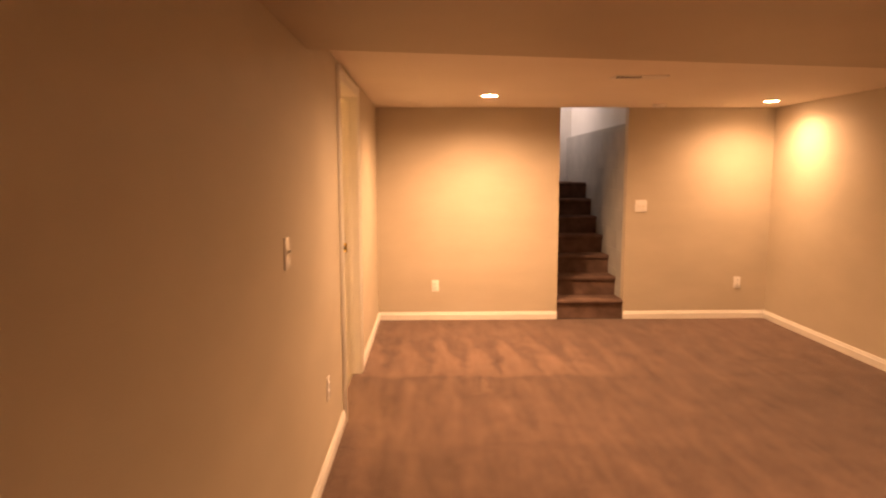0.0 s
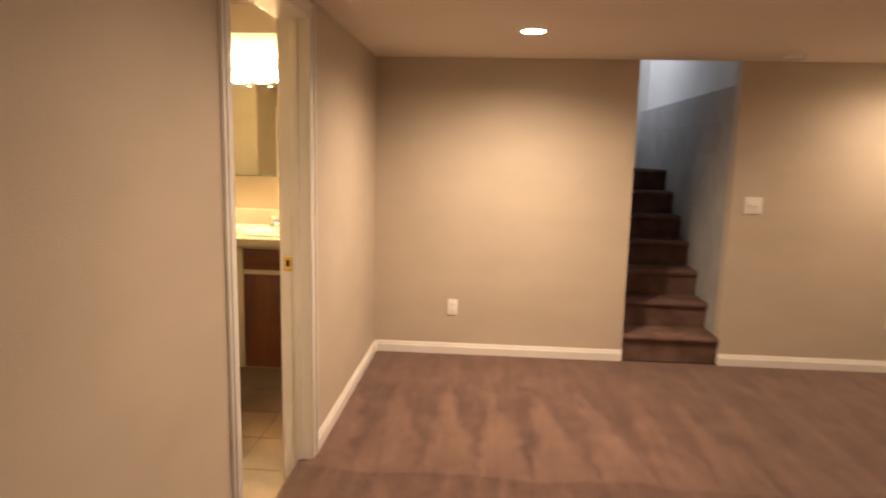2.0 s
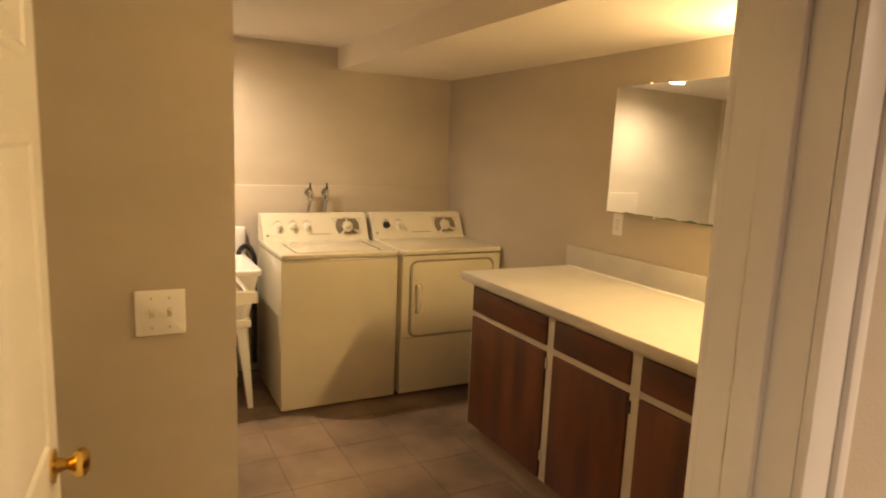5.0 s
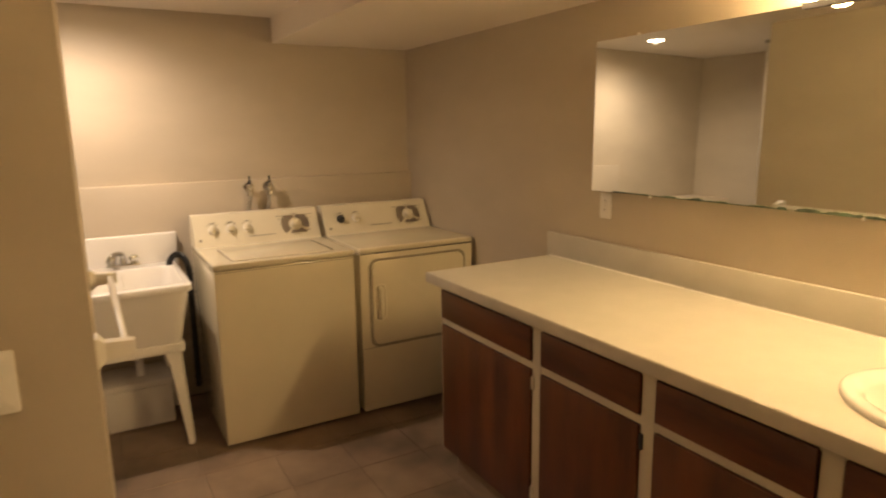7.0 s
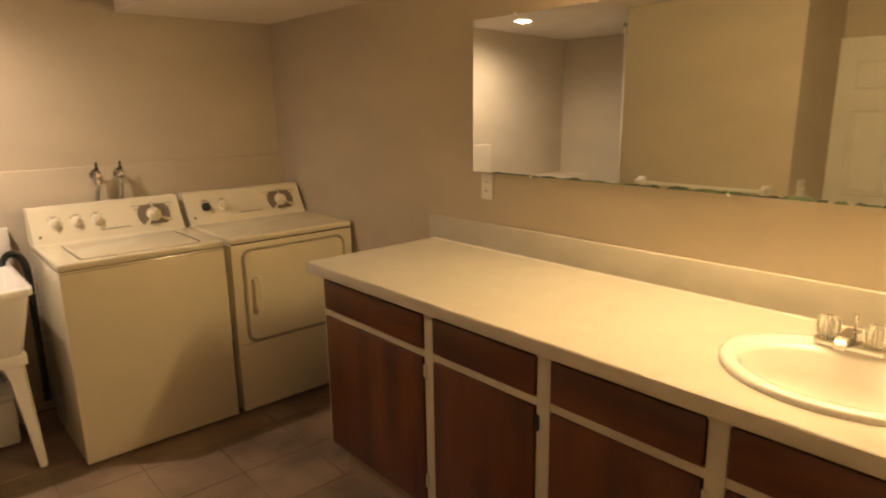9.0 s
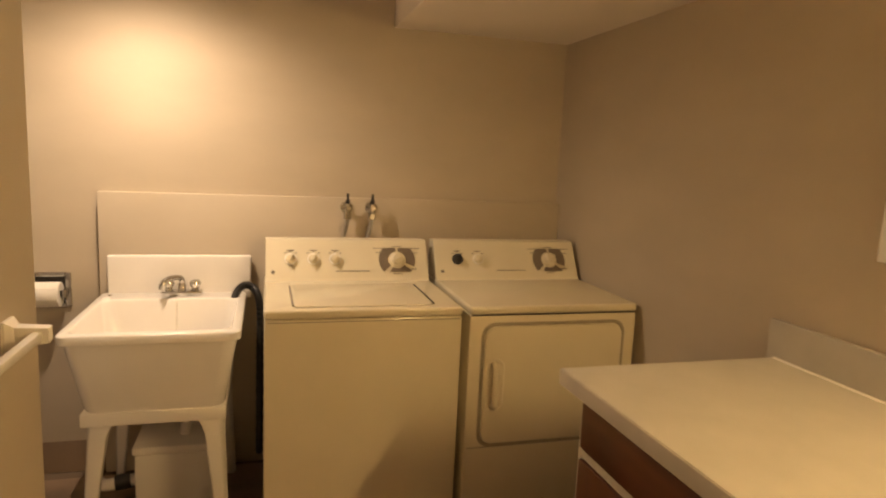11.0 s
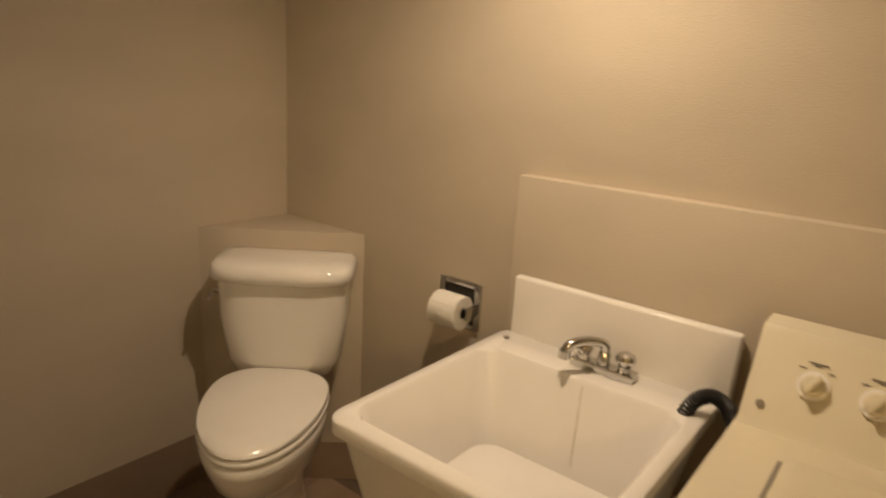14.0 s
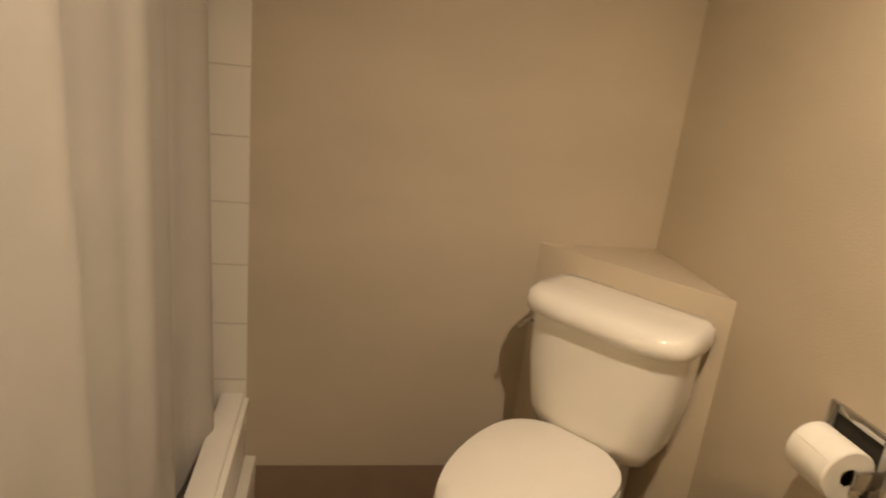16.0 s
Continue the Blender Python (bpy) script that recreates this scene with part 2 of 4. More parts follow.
def cyl(bm, p0, p1, r0, r1=None, seg=20):
    p0, p1 = Vector(p0), Vector(p1)
    tmp = bmesh.new()
    d = p1 - p0
    bmesh.ops.create_cone(tmp, cap_ends=True, segments=seg, radius1=r0, radius2=r0 if r1 is None else r1, depth=d.length)
    return join(bm, tmp, Matrix.Translation((p0 + p1) / 2) @ d.to_track_quat("Z", "Y").to_matrix().to_4x4())


def loft(bm, rings, cap=True, closed=True):
    """Skins a list of rings of points; each ring has as many points as the others."""
    vs = [[bm.verts.new(p) for p in ring] for ring in rings]
    n = len(vs[0])
    for a, b in zip(vs, vs[1:]):
        for i in range(n if closed else n - 1):
            bm.faces.new((a[i], a[(i + 1) % n], b[(i + 1) % n], b[i]))
    if cap and closed:
        bm.faces.new(vs[0])
        bm.faces.new(vs[-1])
    return bm


def lathe(bm, profile, m=None, seg=28):
    """Turns a profile of (radius, height) about z."""
    tmp = bmesh.new()
    loft(tmp, [[(r * math.cos(2 * math.pi * i / seg), r * math.sin(2 * math.pi * i / seg), z) for i in range(seg)] for r, z in profile])
    return join(bm, tmp, m)


def tube(bm, pts, r, seg=10, steps=8, ribs=0.0):
    """A pipe along a smooth line through the points; ribs: how far every second ring stands out."""
    pts = [Vector(p) for p in pts]
    line = []
    for i in range(len(pts) - 1):
        p0, p1, p2, p3 = pts[max(i - 1, 0)], pts[i], pts[i + 1], pts[min(i + 2, len(pts) - 1)]
        for k in range(steps):
            t = k / steps
            line.append(0.5 * (2 * p1 + (p2 - p0) * t + (2 * p0 - 5 * p1 + 4 * p2 - p3) * t * t + (3 * p1 - p0 - 3 * p2 + p3) * t ** 3))
    line.append(pts[-1])
    rings, up = [], Vector((0.31, 0.17, 0.93)).normalized()
    for i, p in enumerate(line):
        d = (line[min(i + 1, len(line) - 1)] - line[max(i - 1, 0)]).normalized()
        a = d.cross(up).normalized()
        b = d.cross(a)
        rr = r + (ribs if i % 2 else 0)
        rings.append([p + rr * (math.cos(2 * math.pi * k / seg) * a + math.sin(2 * math.pi * k / seg) * b) for k in range(seg)])
    return loft(bm, rings)


def slab(outline, z0, z1, bevel=0.0, seg=2):
    """A flat outline in x and y, raised from z0 to z1."""
    bm = bmesh.new()
    low = [bm.verts.new((x, y, z0)) for x, y in outline]
    f = bm.faces.new(low)
    ext = bmesh.ops.extrude_face_region(bm, geom=[f])
    for v in ext["geom"]:
        if isinstance(v, bmesh.types.BMVert):
            v.co.z = z1
    if bevel:
        bmesh.ops.bevel(bm, geom=[e for e in bm.edges if abs(e.verts[0].co.z - e.verts[1].co.z) < 1e-6], offset=bevel, segments=seg, profile=0.5, affect="EDGES")
    return bm


def rounded_rect(w, h, r, n=6, cx=0.0, cy=0.0):
    pts = []
    for qx, qy, a0 in ((1, 1, 0), (-1, 1, 90), (-1, -1, 180), (1, -1, 270)):
        for k in range(n + 1):
            a = radians(a0 + 90 * k / n)
            pts.append((cx + qx * (w / 2 - r) + r * math.cos(a), cy + qy * (h / 2 - r) + r * math.sin(a)))
    return pts


# ---- structure ----
NORTH_B, WEST, SOUTH_B = 0.06, -4.085, -3.24   # laundry bathroom
EAST, SOUTH = 3.80, -7.60                       # recreation room
DOOR_S, DOOR_N, DOOR_H = -2.48, -1.655, 1.945    # doorway in the wall between
TH = 0.12
STAIR_L, STAIR_R = 1.741, 2.394
PART_E, PART_W, PART_Y = -1.52, -2.64, -1.965   # shower enclosure
VEST = -2.66
CURB = -2.805

# wall between the two rooms
bm = bmesh.new()
box(bm, -TH, 0, SOUTH, DOOR_S - 0.02, BFLOOR, CEIL + 0.2)
box(bm, -TH, 0, DOOR_N + 0.02, 0.0, BFLOOR, CEIL + 0.2)
box(bm, -TH, 0, DOOR_S - 0.02, DOOR_N + 0.02, DOOR_H + 0.02, CEIL + 0.2)
solid("wall_west", bm, PAINT, "taupe painted textured wall with a doorway", "wall", "structure")
bm = bmesh.new()
box(bm, -TH, STAIR_L, 0.0, 0.10, 0, CEIL + 0.2)
box(bm, STAIR_R, EAST + TH, 0.0, 0.10, 0, CEIL + 0.2)
solid("wall_north", bm, PAINT, "taupe painted wall with a full-height stair opening", "wall", "structure")
solid("wall_east", boxed(EAST, EAST + TH, SOUTH, 0.0, 0, CEIL + 0.2), PAINT, "taupe painted plain wall", "wall", "structure")
solid("wall_south", boxed(-TH, EAST + TH, SOUTH - TH, SOUTH, 0, CEIL + 0.2), PAINT, "taupe painted plain wall", "wall", "structure")
solid("floor", boxed(0.0 - 0.055, EAST, SOUTH, 0.0, -0.1, 0.0), CARPET, "brown cut-pile carpet with vacuum strokes", "carpet", "structure")
bm = boxed(0, EAST, SOUTH, 0.0, CEIL, CEIL + 0.2)
solid("ceiling", bm, CEILPAINT, "beige painted ceiling", "ceiling", "structure")
bm = slab([(0, SOUTH), (EAST, SOUTH), (EAST, -2.74), (0, -3.36)], SOFFIT, CEIL - 0.001)
solid("ceiling_soffit", bm, PAINT, "taupe painted dropped soffit", "soffit", "structure")

# laundry bathroom shell
solid("wall_mirror_side", boxed(WEST - TH, -TH, NORTH_B, NORTH_B + TH, BFLOOR - 0.05, BCEIL + 0.1), PAINT, "taupe painted wall behind the vanity", "wall", "structure")
solid("wall_laundry_side", boxed(WEST - TH, WEST, SOUTH_B - TH, NORTH_B, BFLOOR - 0.05, BCEIL + 0.1), PAINT, "taupe painted wall behind the washer", "wall", "structure")
solid("wall_toilet_side", boxed(WEST, -TH, SOUTH_B - TH, SOUTH_B, BFLOOR - 0.05, BCEIL + 0.1), PAINT, "taupe painted wall beside the toilet", "wall", "structure")
for name, x0, x1, y0, y1 in (("wall_shower_front", PART_W, PART_E, PART_Y - 0.11, PART_Y), ("wall_shower_side", PART_E - 0.11, PART_E, SOUTH_B, PART_Y - 0.11),
                             ("wall_vestibule", PART_E, -TH, VEST - 0.1, VEST)):
    solid(name, boxed(x0, x1, y0, y1, BFLOOR, BCEIL), PAINT, "taupe painted partition wall", "wall", "structure")
bm = boxed(WEST, -TH, SOUTH_B, -0.85, BCEIL, BCEIL + 0.1)
box(bm, WEST, -TH, -0.85, NORTH_B, BSOFF, BCEIL + 0.1)
solid("ceiling_laundry", bm, CEILPAINT, "cream painted ceiling with a dropped soffit along the mirror", "ceiling", "structure")
bath_floor = solid("floor_laundry", boxed(WEST, -0.055, SOUTH_B, NORTH_B, BFLOOR - 0.1, BFLOOR - 0.004), GROUT, "brown mottled square floor tiles", "floor", "structure")


def baseboard(x0, y0, x1, y1, inward, h=0.078, t=0.014, mat=None, name="baseboard", label="white painted wooden baseboard", z=0.0):
    """A moulded board along a wall from one point to the other; inward: the side on which the room lies."""
    a, b, n = Vector((x0, y0, z)), Vector((x1, y1, z)), Vector((*inward, 0)).normalized()
    prof = [(0, 0), (t, 0), (t, h * 0.66), (t * 0.72, h * 0.74), (t * 0.62, h * 0.88), (t * 0.3, h), (0, h)]
    bm = bmesh.new()
    loft(bm, [[p + n * d + Vector((0, 0, up)) for d, up in prof] for p in (a, b)])
    return solid(name, bm, mat or WHITE, label, "baseboard", "structure", smooth=20)


baseboard(0, DOOR_N + 0.076, 0, 0, (1, 0))
baseboard(0, SOUTH, 0, DOOR_S - 0.066, (1, 0))
baseboard(0.014, 0, STAIR_L, 0, (0, -1))
baseboard(STAIR_R, 0, EAST - 0.014, 0, (0, -1))
baseboard(EAST, SOUTH, EAST, 0, (-1, 0))
COVE = dict(h=0.10, t=0.006, mat=VINYLBASE, name="cove_base", label="brown vinyl cove base", z=BFLOOR)
baseboard(CURB - 0.045, SOUTH_B, WEST, SOUTH_B, (0, 1), **dict(COVE, h=0.20))
baseboard(WEST, SOUTH_B, WEST, -1.0, (1, 0), **dict(COVE, h=0.15))
baseboard(WEST, -2.80, -3.70, SOUTH_B, (0.44, 0.385), **dict(COVE, h=0.16))
baseboard(PART_E, PART_Y, PART_W, PART_Y, (0, 1), **COVE)
baseboard(PART_E, VEST, PART_E, PART_Y, (1, 0), **COVE)


def casing(x, side, name="door_trim"):
    """Moulded casing round the doorway on one face of the wall."""
    t = thing(name, "white painted moulded door casing", "door trim", kind="structure")
    low = 0 if side > 0 else BFLOOR
    for label, y0, y1, z0, z1 in (("side_casing", DOOR_S - 0.065, DOOR_S, low, DOOR_H + 0.07), ("side_casing", DOOR_N, DOOR_N + 0.075, low, DOOR_H + 0.07),
                                  ("head_casing", DOOR_S, DOOR_N, DOOR_H, DOOR_H + 0.07)):
        bm = boxed(min(x, x + side * 0.012), max(x, x + side * 0.012), y0, y1, z0, z1, bevel=0.003)
        if label == "side_casing":
            ya = y0 + 0.012 if y0 < -2 else y1 - 0.030
            box(bm, min(x, x + side * 0.019), max(x, x + side * 0.019), ya, ya + 0.018, z0, z1, bevel=0.003)
        else:
            box(bm, min(x, x + side * 0.019), max(x, x + side * 0.019), y0, y1, z1 - 0.03, z1 - 0.012, bevel=0.003)
        part(label, bm, WHITE, t)


casing(0.0, 1)
casing(-TH, -1)
jamb = thing("door_frame", "white painted door jamb with a brass strike", "door frame", kind="structure")
part("jamb", boxed(-TH, 0, DOOR_S - 0.02, DOOR_S, BFLOOR, DOOR_H), WHITE, jamb)
part("jamb", boxed(-TH, 0, DOOR_N, DOOR_N + 0.02, BFLOOR, DOOR_H), WHITE, jamb)
part("head_jamb", boxed(-TH, 0, DOOR_S - 0.02, DOOR_N + 0.02, DOOR_H, DOOR_H + 0.02), WHITE, jamb)
part("door_stop", boxed(-0.075, -0.040, DOOR_N - 0.011, DOOR_N, 0, DOOR_H, bevel=0.003), WHITE, jamb)
part("door_stop", boxed(-0.075, -0.040, DOOR_S, DOOR_S + 0.011, 0, DOOR_H, bevel=0.003), WHITE, jamb)
bm = boxed(-0.112, -0.078, DOOR_N - 0.003, DOOR_N, 0.88, 0.945, bevel=0.001)
strike = part("strike_plate", bm, BRASS, jamb, "brass strike plate")
# Dark chip on the jamb paints the shade of the latch hole.
part("latch_hole_shade", boxed(-0.103, -0.088, DOOR_N - 0.004, DOOR_N - 0.001, 0.898, 0.927), GAP_SHADE, jamb)


def panel_door(name, label, w, h, at, turn, knobs):
    """Six-panel leaf; its hinges stand at x = 0, it reaches to -x, and its face is at y = 0 with the depth behind it."""
    t = thing(name, label, "door", at, turn)
    d = 0.035
    part("leaf", boxed(-w, 0, -d, 0, BFLOOR + 0.012, h, bevel=0.002), WHITE, t)
    for cx in (-w * 0.275, -w * 0.725):
        for z0, z1 in ((0.13, 0.76), (0.96, 1.50), (1.62, 1.80)):
            for face in (0, -d):
                bm = bmesh.new()
                s = 1 if face == 0 else -1
                pw = 0.25
                rings = [(pw / 2, (z1 - z0) / 2, 0.0), (pw / 2 - 0.012, (z1 - z0) / 2 - 0.012, 0.006), (pw / 2 - 0.020, (z1 - z0) / 2 - 0.020, 0.001),
                         (pw / 2 - 0.045, (z1 - z0) / 2 - 0.045, 0.007)]
                loft(bm, [[(cx + sx * a, face + s * e, (z0 + z1) / 2 + sz * b) for sx, sz in ((-1, -1), (1, -1), (1, 1), (-1, 1))] for a, b, e in rings])
                part("panel", bm, WHITE, t, smooth=10)
    for s in knobs:
        knob = bmesh.new()
        m = Matrix.Translation((-w + 0.065, 0 if s > 0 else -d, 0.915)) @ Matrix.Rotation(radians(-90 * s), 4, "X")
        lathe(knob, [(0.031, 0), (0.031, 0.004), (0.014, 0.008), (0.010, 0.022), (0.016, 0.030), (0.026, 0.040), (0.027, 0.050), (0.018, 0.058), (0.002, 0.060)], m)
        part("knob", knob, BRASS, t, "polished brass knob")
    part("latch_plate", boxed(-w - 0.0015, -w + 0.001, -d + 0.006, -0.006, 0.89, 0.945), BRASS, t, "brass latch plate")
    for z in (0.2, 1.0, 1.75):
        part("hinge", cyl(bmesh.new(), (0.003, -d - 0.004, z), (0.003, -d - 0.004, z + 0.09), 0.007, seg=10), BRASS, t)
    return t


panel_door("door_laundry", "white six-panel door standing open, brass knob", DOOR_N - DOOR_S - 0.008, DOOR_H - 0.012, (-TH - 0.006, DOOR_S + 0.042, 0), -4.0, (1,))
panel_door("door_closet", "white six-panel closet door, closed", 0.80, DOOR_H - 0.012, (-0.72, VEST + 0.040, 0), 0.0, ())


def stairs():
    t = thing("staircase", "brown carpeted staircase between painted block walls", "staircase", kind="structure")
    rise, run = 0.187, 0.262
    for k in range(7):
        y0 = 0.02 + run * k
        bm = bmesh.new()
        prof = [(y0, rise * k if k == 0 else rise * k - 0.02), (y0, rise * (k + 1) - 0.045), (y0 - 0.022, rise * (k + 1) - 0.035), (y0 - 0.028, rise * (k + 1) - 0.016),
                (y0 - 0.018, rise * (k + 1)), (y0 + run + 0.03, rise * (k + 1)), (y0 + run + 0.03, rise * k - 0.02 if k else 0)]
        loft(bm, [[(x, y, z) for y, z in prof] for x in (STAIR_L + 0.002, STAIR_R - 0.002)])
        part("carpeted_step", bm, STAIRCARPET, t, smooth=60)
    top = rise * 7
    part("landing", boxed(STAIR_L, STAIR_R, 0.02 + run * 7 + 0.02, 3.0, top - 0.1, top - 0.002), STAIRCARPET, t)
    return top


TOP = stairs()
LEDGE, BACK = 1.90, 2.75
solid("wall_stair_block", boxed(STAIR_R, STAIR_R + 0.3, 0.10, BACK, 0, LEDGE), CONCRETE, "grey painted block stair wall with a ledge", "wall", "structure")
UPPER = surface("pale_upper_paint", (0.62, 0.62, 0.60), (0.68, 0.68, 0.66), 0.7, 3, 120, 0.2, 0.002)
solid("wall_stair_upper", boxed(STAIR_R + 0.06, STAIR_R + 0.3, 0.10, BACK, LEDGE, 4.2), UPPER, "pale painted upper stair wall", "wall", "structure")
bm = boxed(STAIR_L - 0.10, STAIR_L, 0.10, 1.55, 0, 4.2)
box(bm, STAIR_L - 0.10, STAIR_L, 1.55, BACK, 0, TOP + 0.75)
box(bm, STAIR_L - 0.10, STAIR_L, 1.55, BACK, 3.6, 4.2)
solid("wall_stair_side", bm, UPPER, "pale painted stair wall with an opening to daylight", "wall", "structure")
solid("wall_stair_back", boxed(STAIR_L - 0.10, STAIR_R + 0.3, BACK, BACK + 0.1, 0, 4.2), UPPER, "pale painted wall at the head of the stairs", "wall", "structure")
bm = boxed(STAIR_L, STAIR_R + 0.06, 0.0, 0.10, CEIL + 0.02, 4.2)
solid("wall_stair_header", bm, UPPER, "pale painted wall over the stair opening", "wall", "structure")
solid("ceiling_stair", boxed(STAIR_L - 0.10, STAIR_R + 0.3, 0.0, BACK, 4.2, 4.3), UPPER, "pale painted stairwell ceiling", "ceiling", "structure")
day = bpy.data.lights.new("window_daylight", "AREA")
day.shape, day.size, day.size_y, day.energy, day.color = "RECTANGLE", 1.1, 1.4, 9, (0.74, 0.85, 1.0)
dayob = new("window_daylight", day)
dayob.matrix_world = look((STAIR_L - 0.06, 2.15, 2.85), (STAIR_R, 2.15, 2.6))
tagged(dayob, kind="structure")

# ---- recessed lights, vents, plates ----


def downlight(x, y, z):
    t = thing("recessed_light", "round white recessed ceiling light, switched on", "ceiling light", (x, y, z), group="recessed ceiling lights")
    ring = bmesh.new()
    lathe(ring, [(0.060, 0.002), (0.063, -0.004), (0.085, -0.003), (0.088, 0.0), (0.088, 0.002)])
    part("trim_ring", ring, WHITE, t)
    lens = bmesh.new()
    lathe(lens, [(0.060, 0.0), (0.058, -0.005), (0.03, -0.008), (0.001, -0.009)])
    part("lamp", lens, LENS, t, "glowing frosted lamp").visible_shadow = False


# Fixtures for all of them, the added unseen fill included.
for place in CANS_AND_FILL:
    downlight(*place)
downlight(*BATH_CAN)


def vent(name, x, y, z, w, d, label):
    t = thing(name, label, "vent", (x, y, z))
    bm = bmesh.new()
    for a in (-1, 1):
        box(bm, -w / 2, w / 2, a * d / 2 - 0.010, a * d / 2 + 0.010, -0.006, 0.0, bevel=0.002)
        box(bm, a * w / 2 - 0.010, a * w / 2 + 0.010, -d / 2 + 0.01, d / 2 - 0.01, -0.006, 0.0, bevel=0.002)
    part("frame", bm, WHITE, t)
    # Thin dark sheet on the ceiling in place of the shade up the duct.
    part("duct_shade", boxed(-w / 2, w / 2, -d / 2, d / 2, -0.001, -0.0004), GAP_SHADE, t)
    n = 12
    for k in range(n):
        xx = -w / 2 + w * (k + 0.5) / n
        tilt = w / n * 0.9 if k >= n // 2 else 0.0005
        slat = bmesh.new()
        loft(slat, [[(xx - 0.001, yy, -0.0015), (xx, yy, -0.0015), (xx + tilt + 0.001, yy, -0.0055), (xx + tilt, yy, -0.0055)] for yy in (-d / 2 + 0.008, d / 2 - 0.008)])
        part("slat", slat, WHITE, t)
    return t


vent("ceiling_vent", 1.85, -1.93, CEIL, 0.33, 0.13, "white slatted ceiling register half open")
vent("ceiling_vent", -1.95, -1.14, BCEIL, 0.30, 0.13, "white slatted ceiling register half open")
alarm = thing("smoke_alarm", "round beige smoke alarm on the ceiling", "smoke alarm", (2.58, -0.29, CEIL))
bm = bmesh.new()
lathe(bm, [(0.062, 0), (0.064, -0.012), (0.058, -0.028), (0.030, -0.034), (0.001, -0.034)])
part("cover", bm, PLASTIC, alarm)
bm = bmesh.new()
lathe(bm, [(0.012, -0.034), (0.012, -0.037), (0.001, -0.037)])
part("test_button", bm, CONSOLE, alarm)


def wall_plate(name, at, normal_turn, kind, gangs=1, mat=None, size=1.0):
    """Outlet or switch plate; its back lies on the wall, and it faces -y before the turn."""
    label = {"outlet": "white duplex outlet plate", "switch": "white toggle switch plate"}[kind]
    t = thing(name, label, "outlet" if kind == "outlet" else "light switch", at, normal_turn)
    w = (0.070 if gangs == 1 else 0.116) * size
    bm = slab(rounded_rect(w, 0.115 * size, 0.006), 0, 0.006, bevel=0.0025)
    bmesh.ops.transform(bm, matrix=Matrix.Rotation(radians(90), 4, "X"), verts=bm.verts)
    part("plate", bm, mat or PLASTIC, t)
    for g in range(gangs):
        cx = 0 if gangs == 1 else (g - 0.5) * 0.046
        if kind == "outlet":
            for cz in (-0.020, 0.020):
                f = slab(rounded_rect(0.033, 0.028, 0.010, cx=cx, cy=cz), 0.005, 0.0085, bevel=0.001)
                bmesh.ops.transform(f, matrix=Matrix.Rotation(radians(90), 4, "X"), verts=f.verts)
                face = part("receptacle", f, PLASTIC, t)
                for sx in (-0.006, 0.006):
                    # Raised near-black chip, coloured as the shade in an outlet slot.
                    part("slot_shade", boxed(cx + sx - 0.001, cx + sx + 0.001, -0.0092, -0.0080, cz - 0.003, cz + 0.006), GAP_SHADE, face)
        else:
            part("surround", boxed(cx - 0.006, cx + 0.006, -0.0075, -0.005, -0.013, 0.013), CONSOLE, t)
            bm = bmesh.new()
            loft(bm, [[(cx - 0.004, -0.006, -0.004), (cx + 0.004, -0.006, -0.004), (cx + 0.004, -0.006, 0.006), (cx - 0.004, -0.006, 0.006)],
                      [(cx - 0.0035, -0.019, 0.006), (cx + 0.0035, -0.019, 0.006), (cx + 0.0035, -0.017, 0.012), (cx - 0.0035, -0.017, 0.012)]])
            part("toggle", bm, PLASTIC, t)
        for cz in (-0.042, 0.042) if kind == "switch" else (0.0,):
            part("screw", cyl(bmesh.new(), (cx, -0.0055, cz), (cx, -0.0072, cz), 0.003, seg=8), STEEL, t)
    return t


wall_plate("outlet", (0.551, 0, 0.338), 0, "outlet")
wall_plate("outlet", (3.512, 0, 0.358), 0, "outlet")
wall_plate("light_switch", (2.537, 0, 1.109), 0, "switch", 2)
wall_plate("light_switch", (0, -3.849, 1.155), 90, "switch")
wall_plate("outlet", (0, -3.053, 0.385), 90, "outlet")
wall_plate("light_switch", (PART_E, -2.170, 1.018), 90, "switch", 2, size=1.13)
wall_plate("outlet", (-2.128, NORTH_B, 1.152), 0, "outlet")

# ---- vanity ----
V0, V1, VF = -2.42, -TH - 0.003, -0.625   # cabinet ends and front
CTOP = 0.872


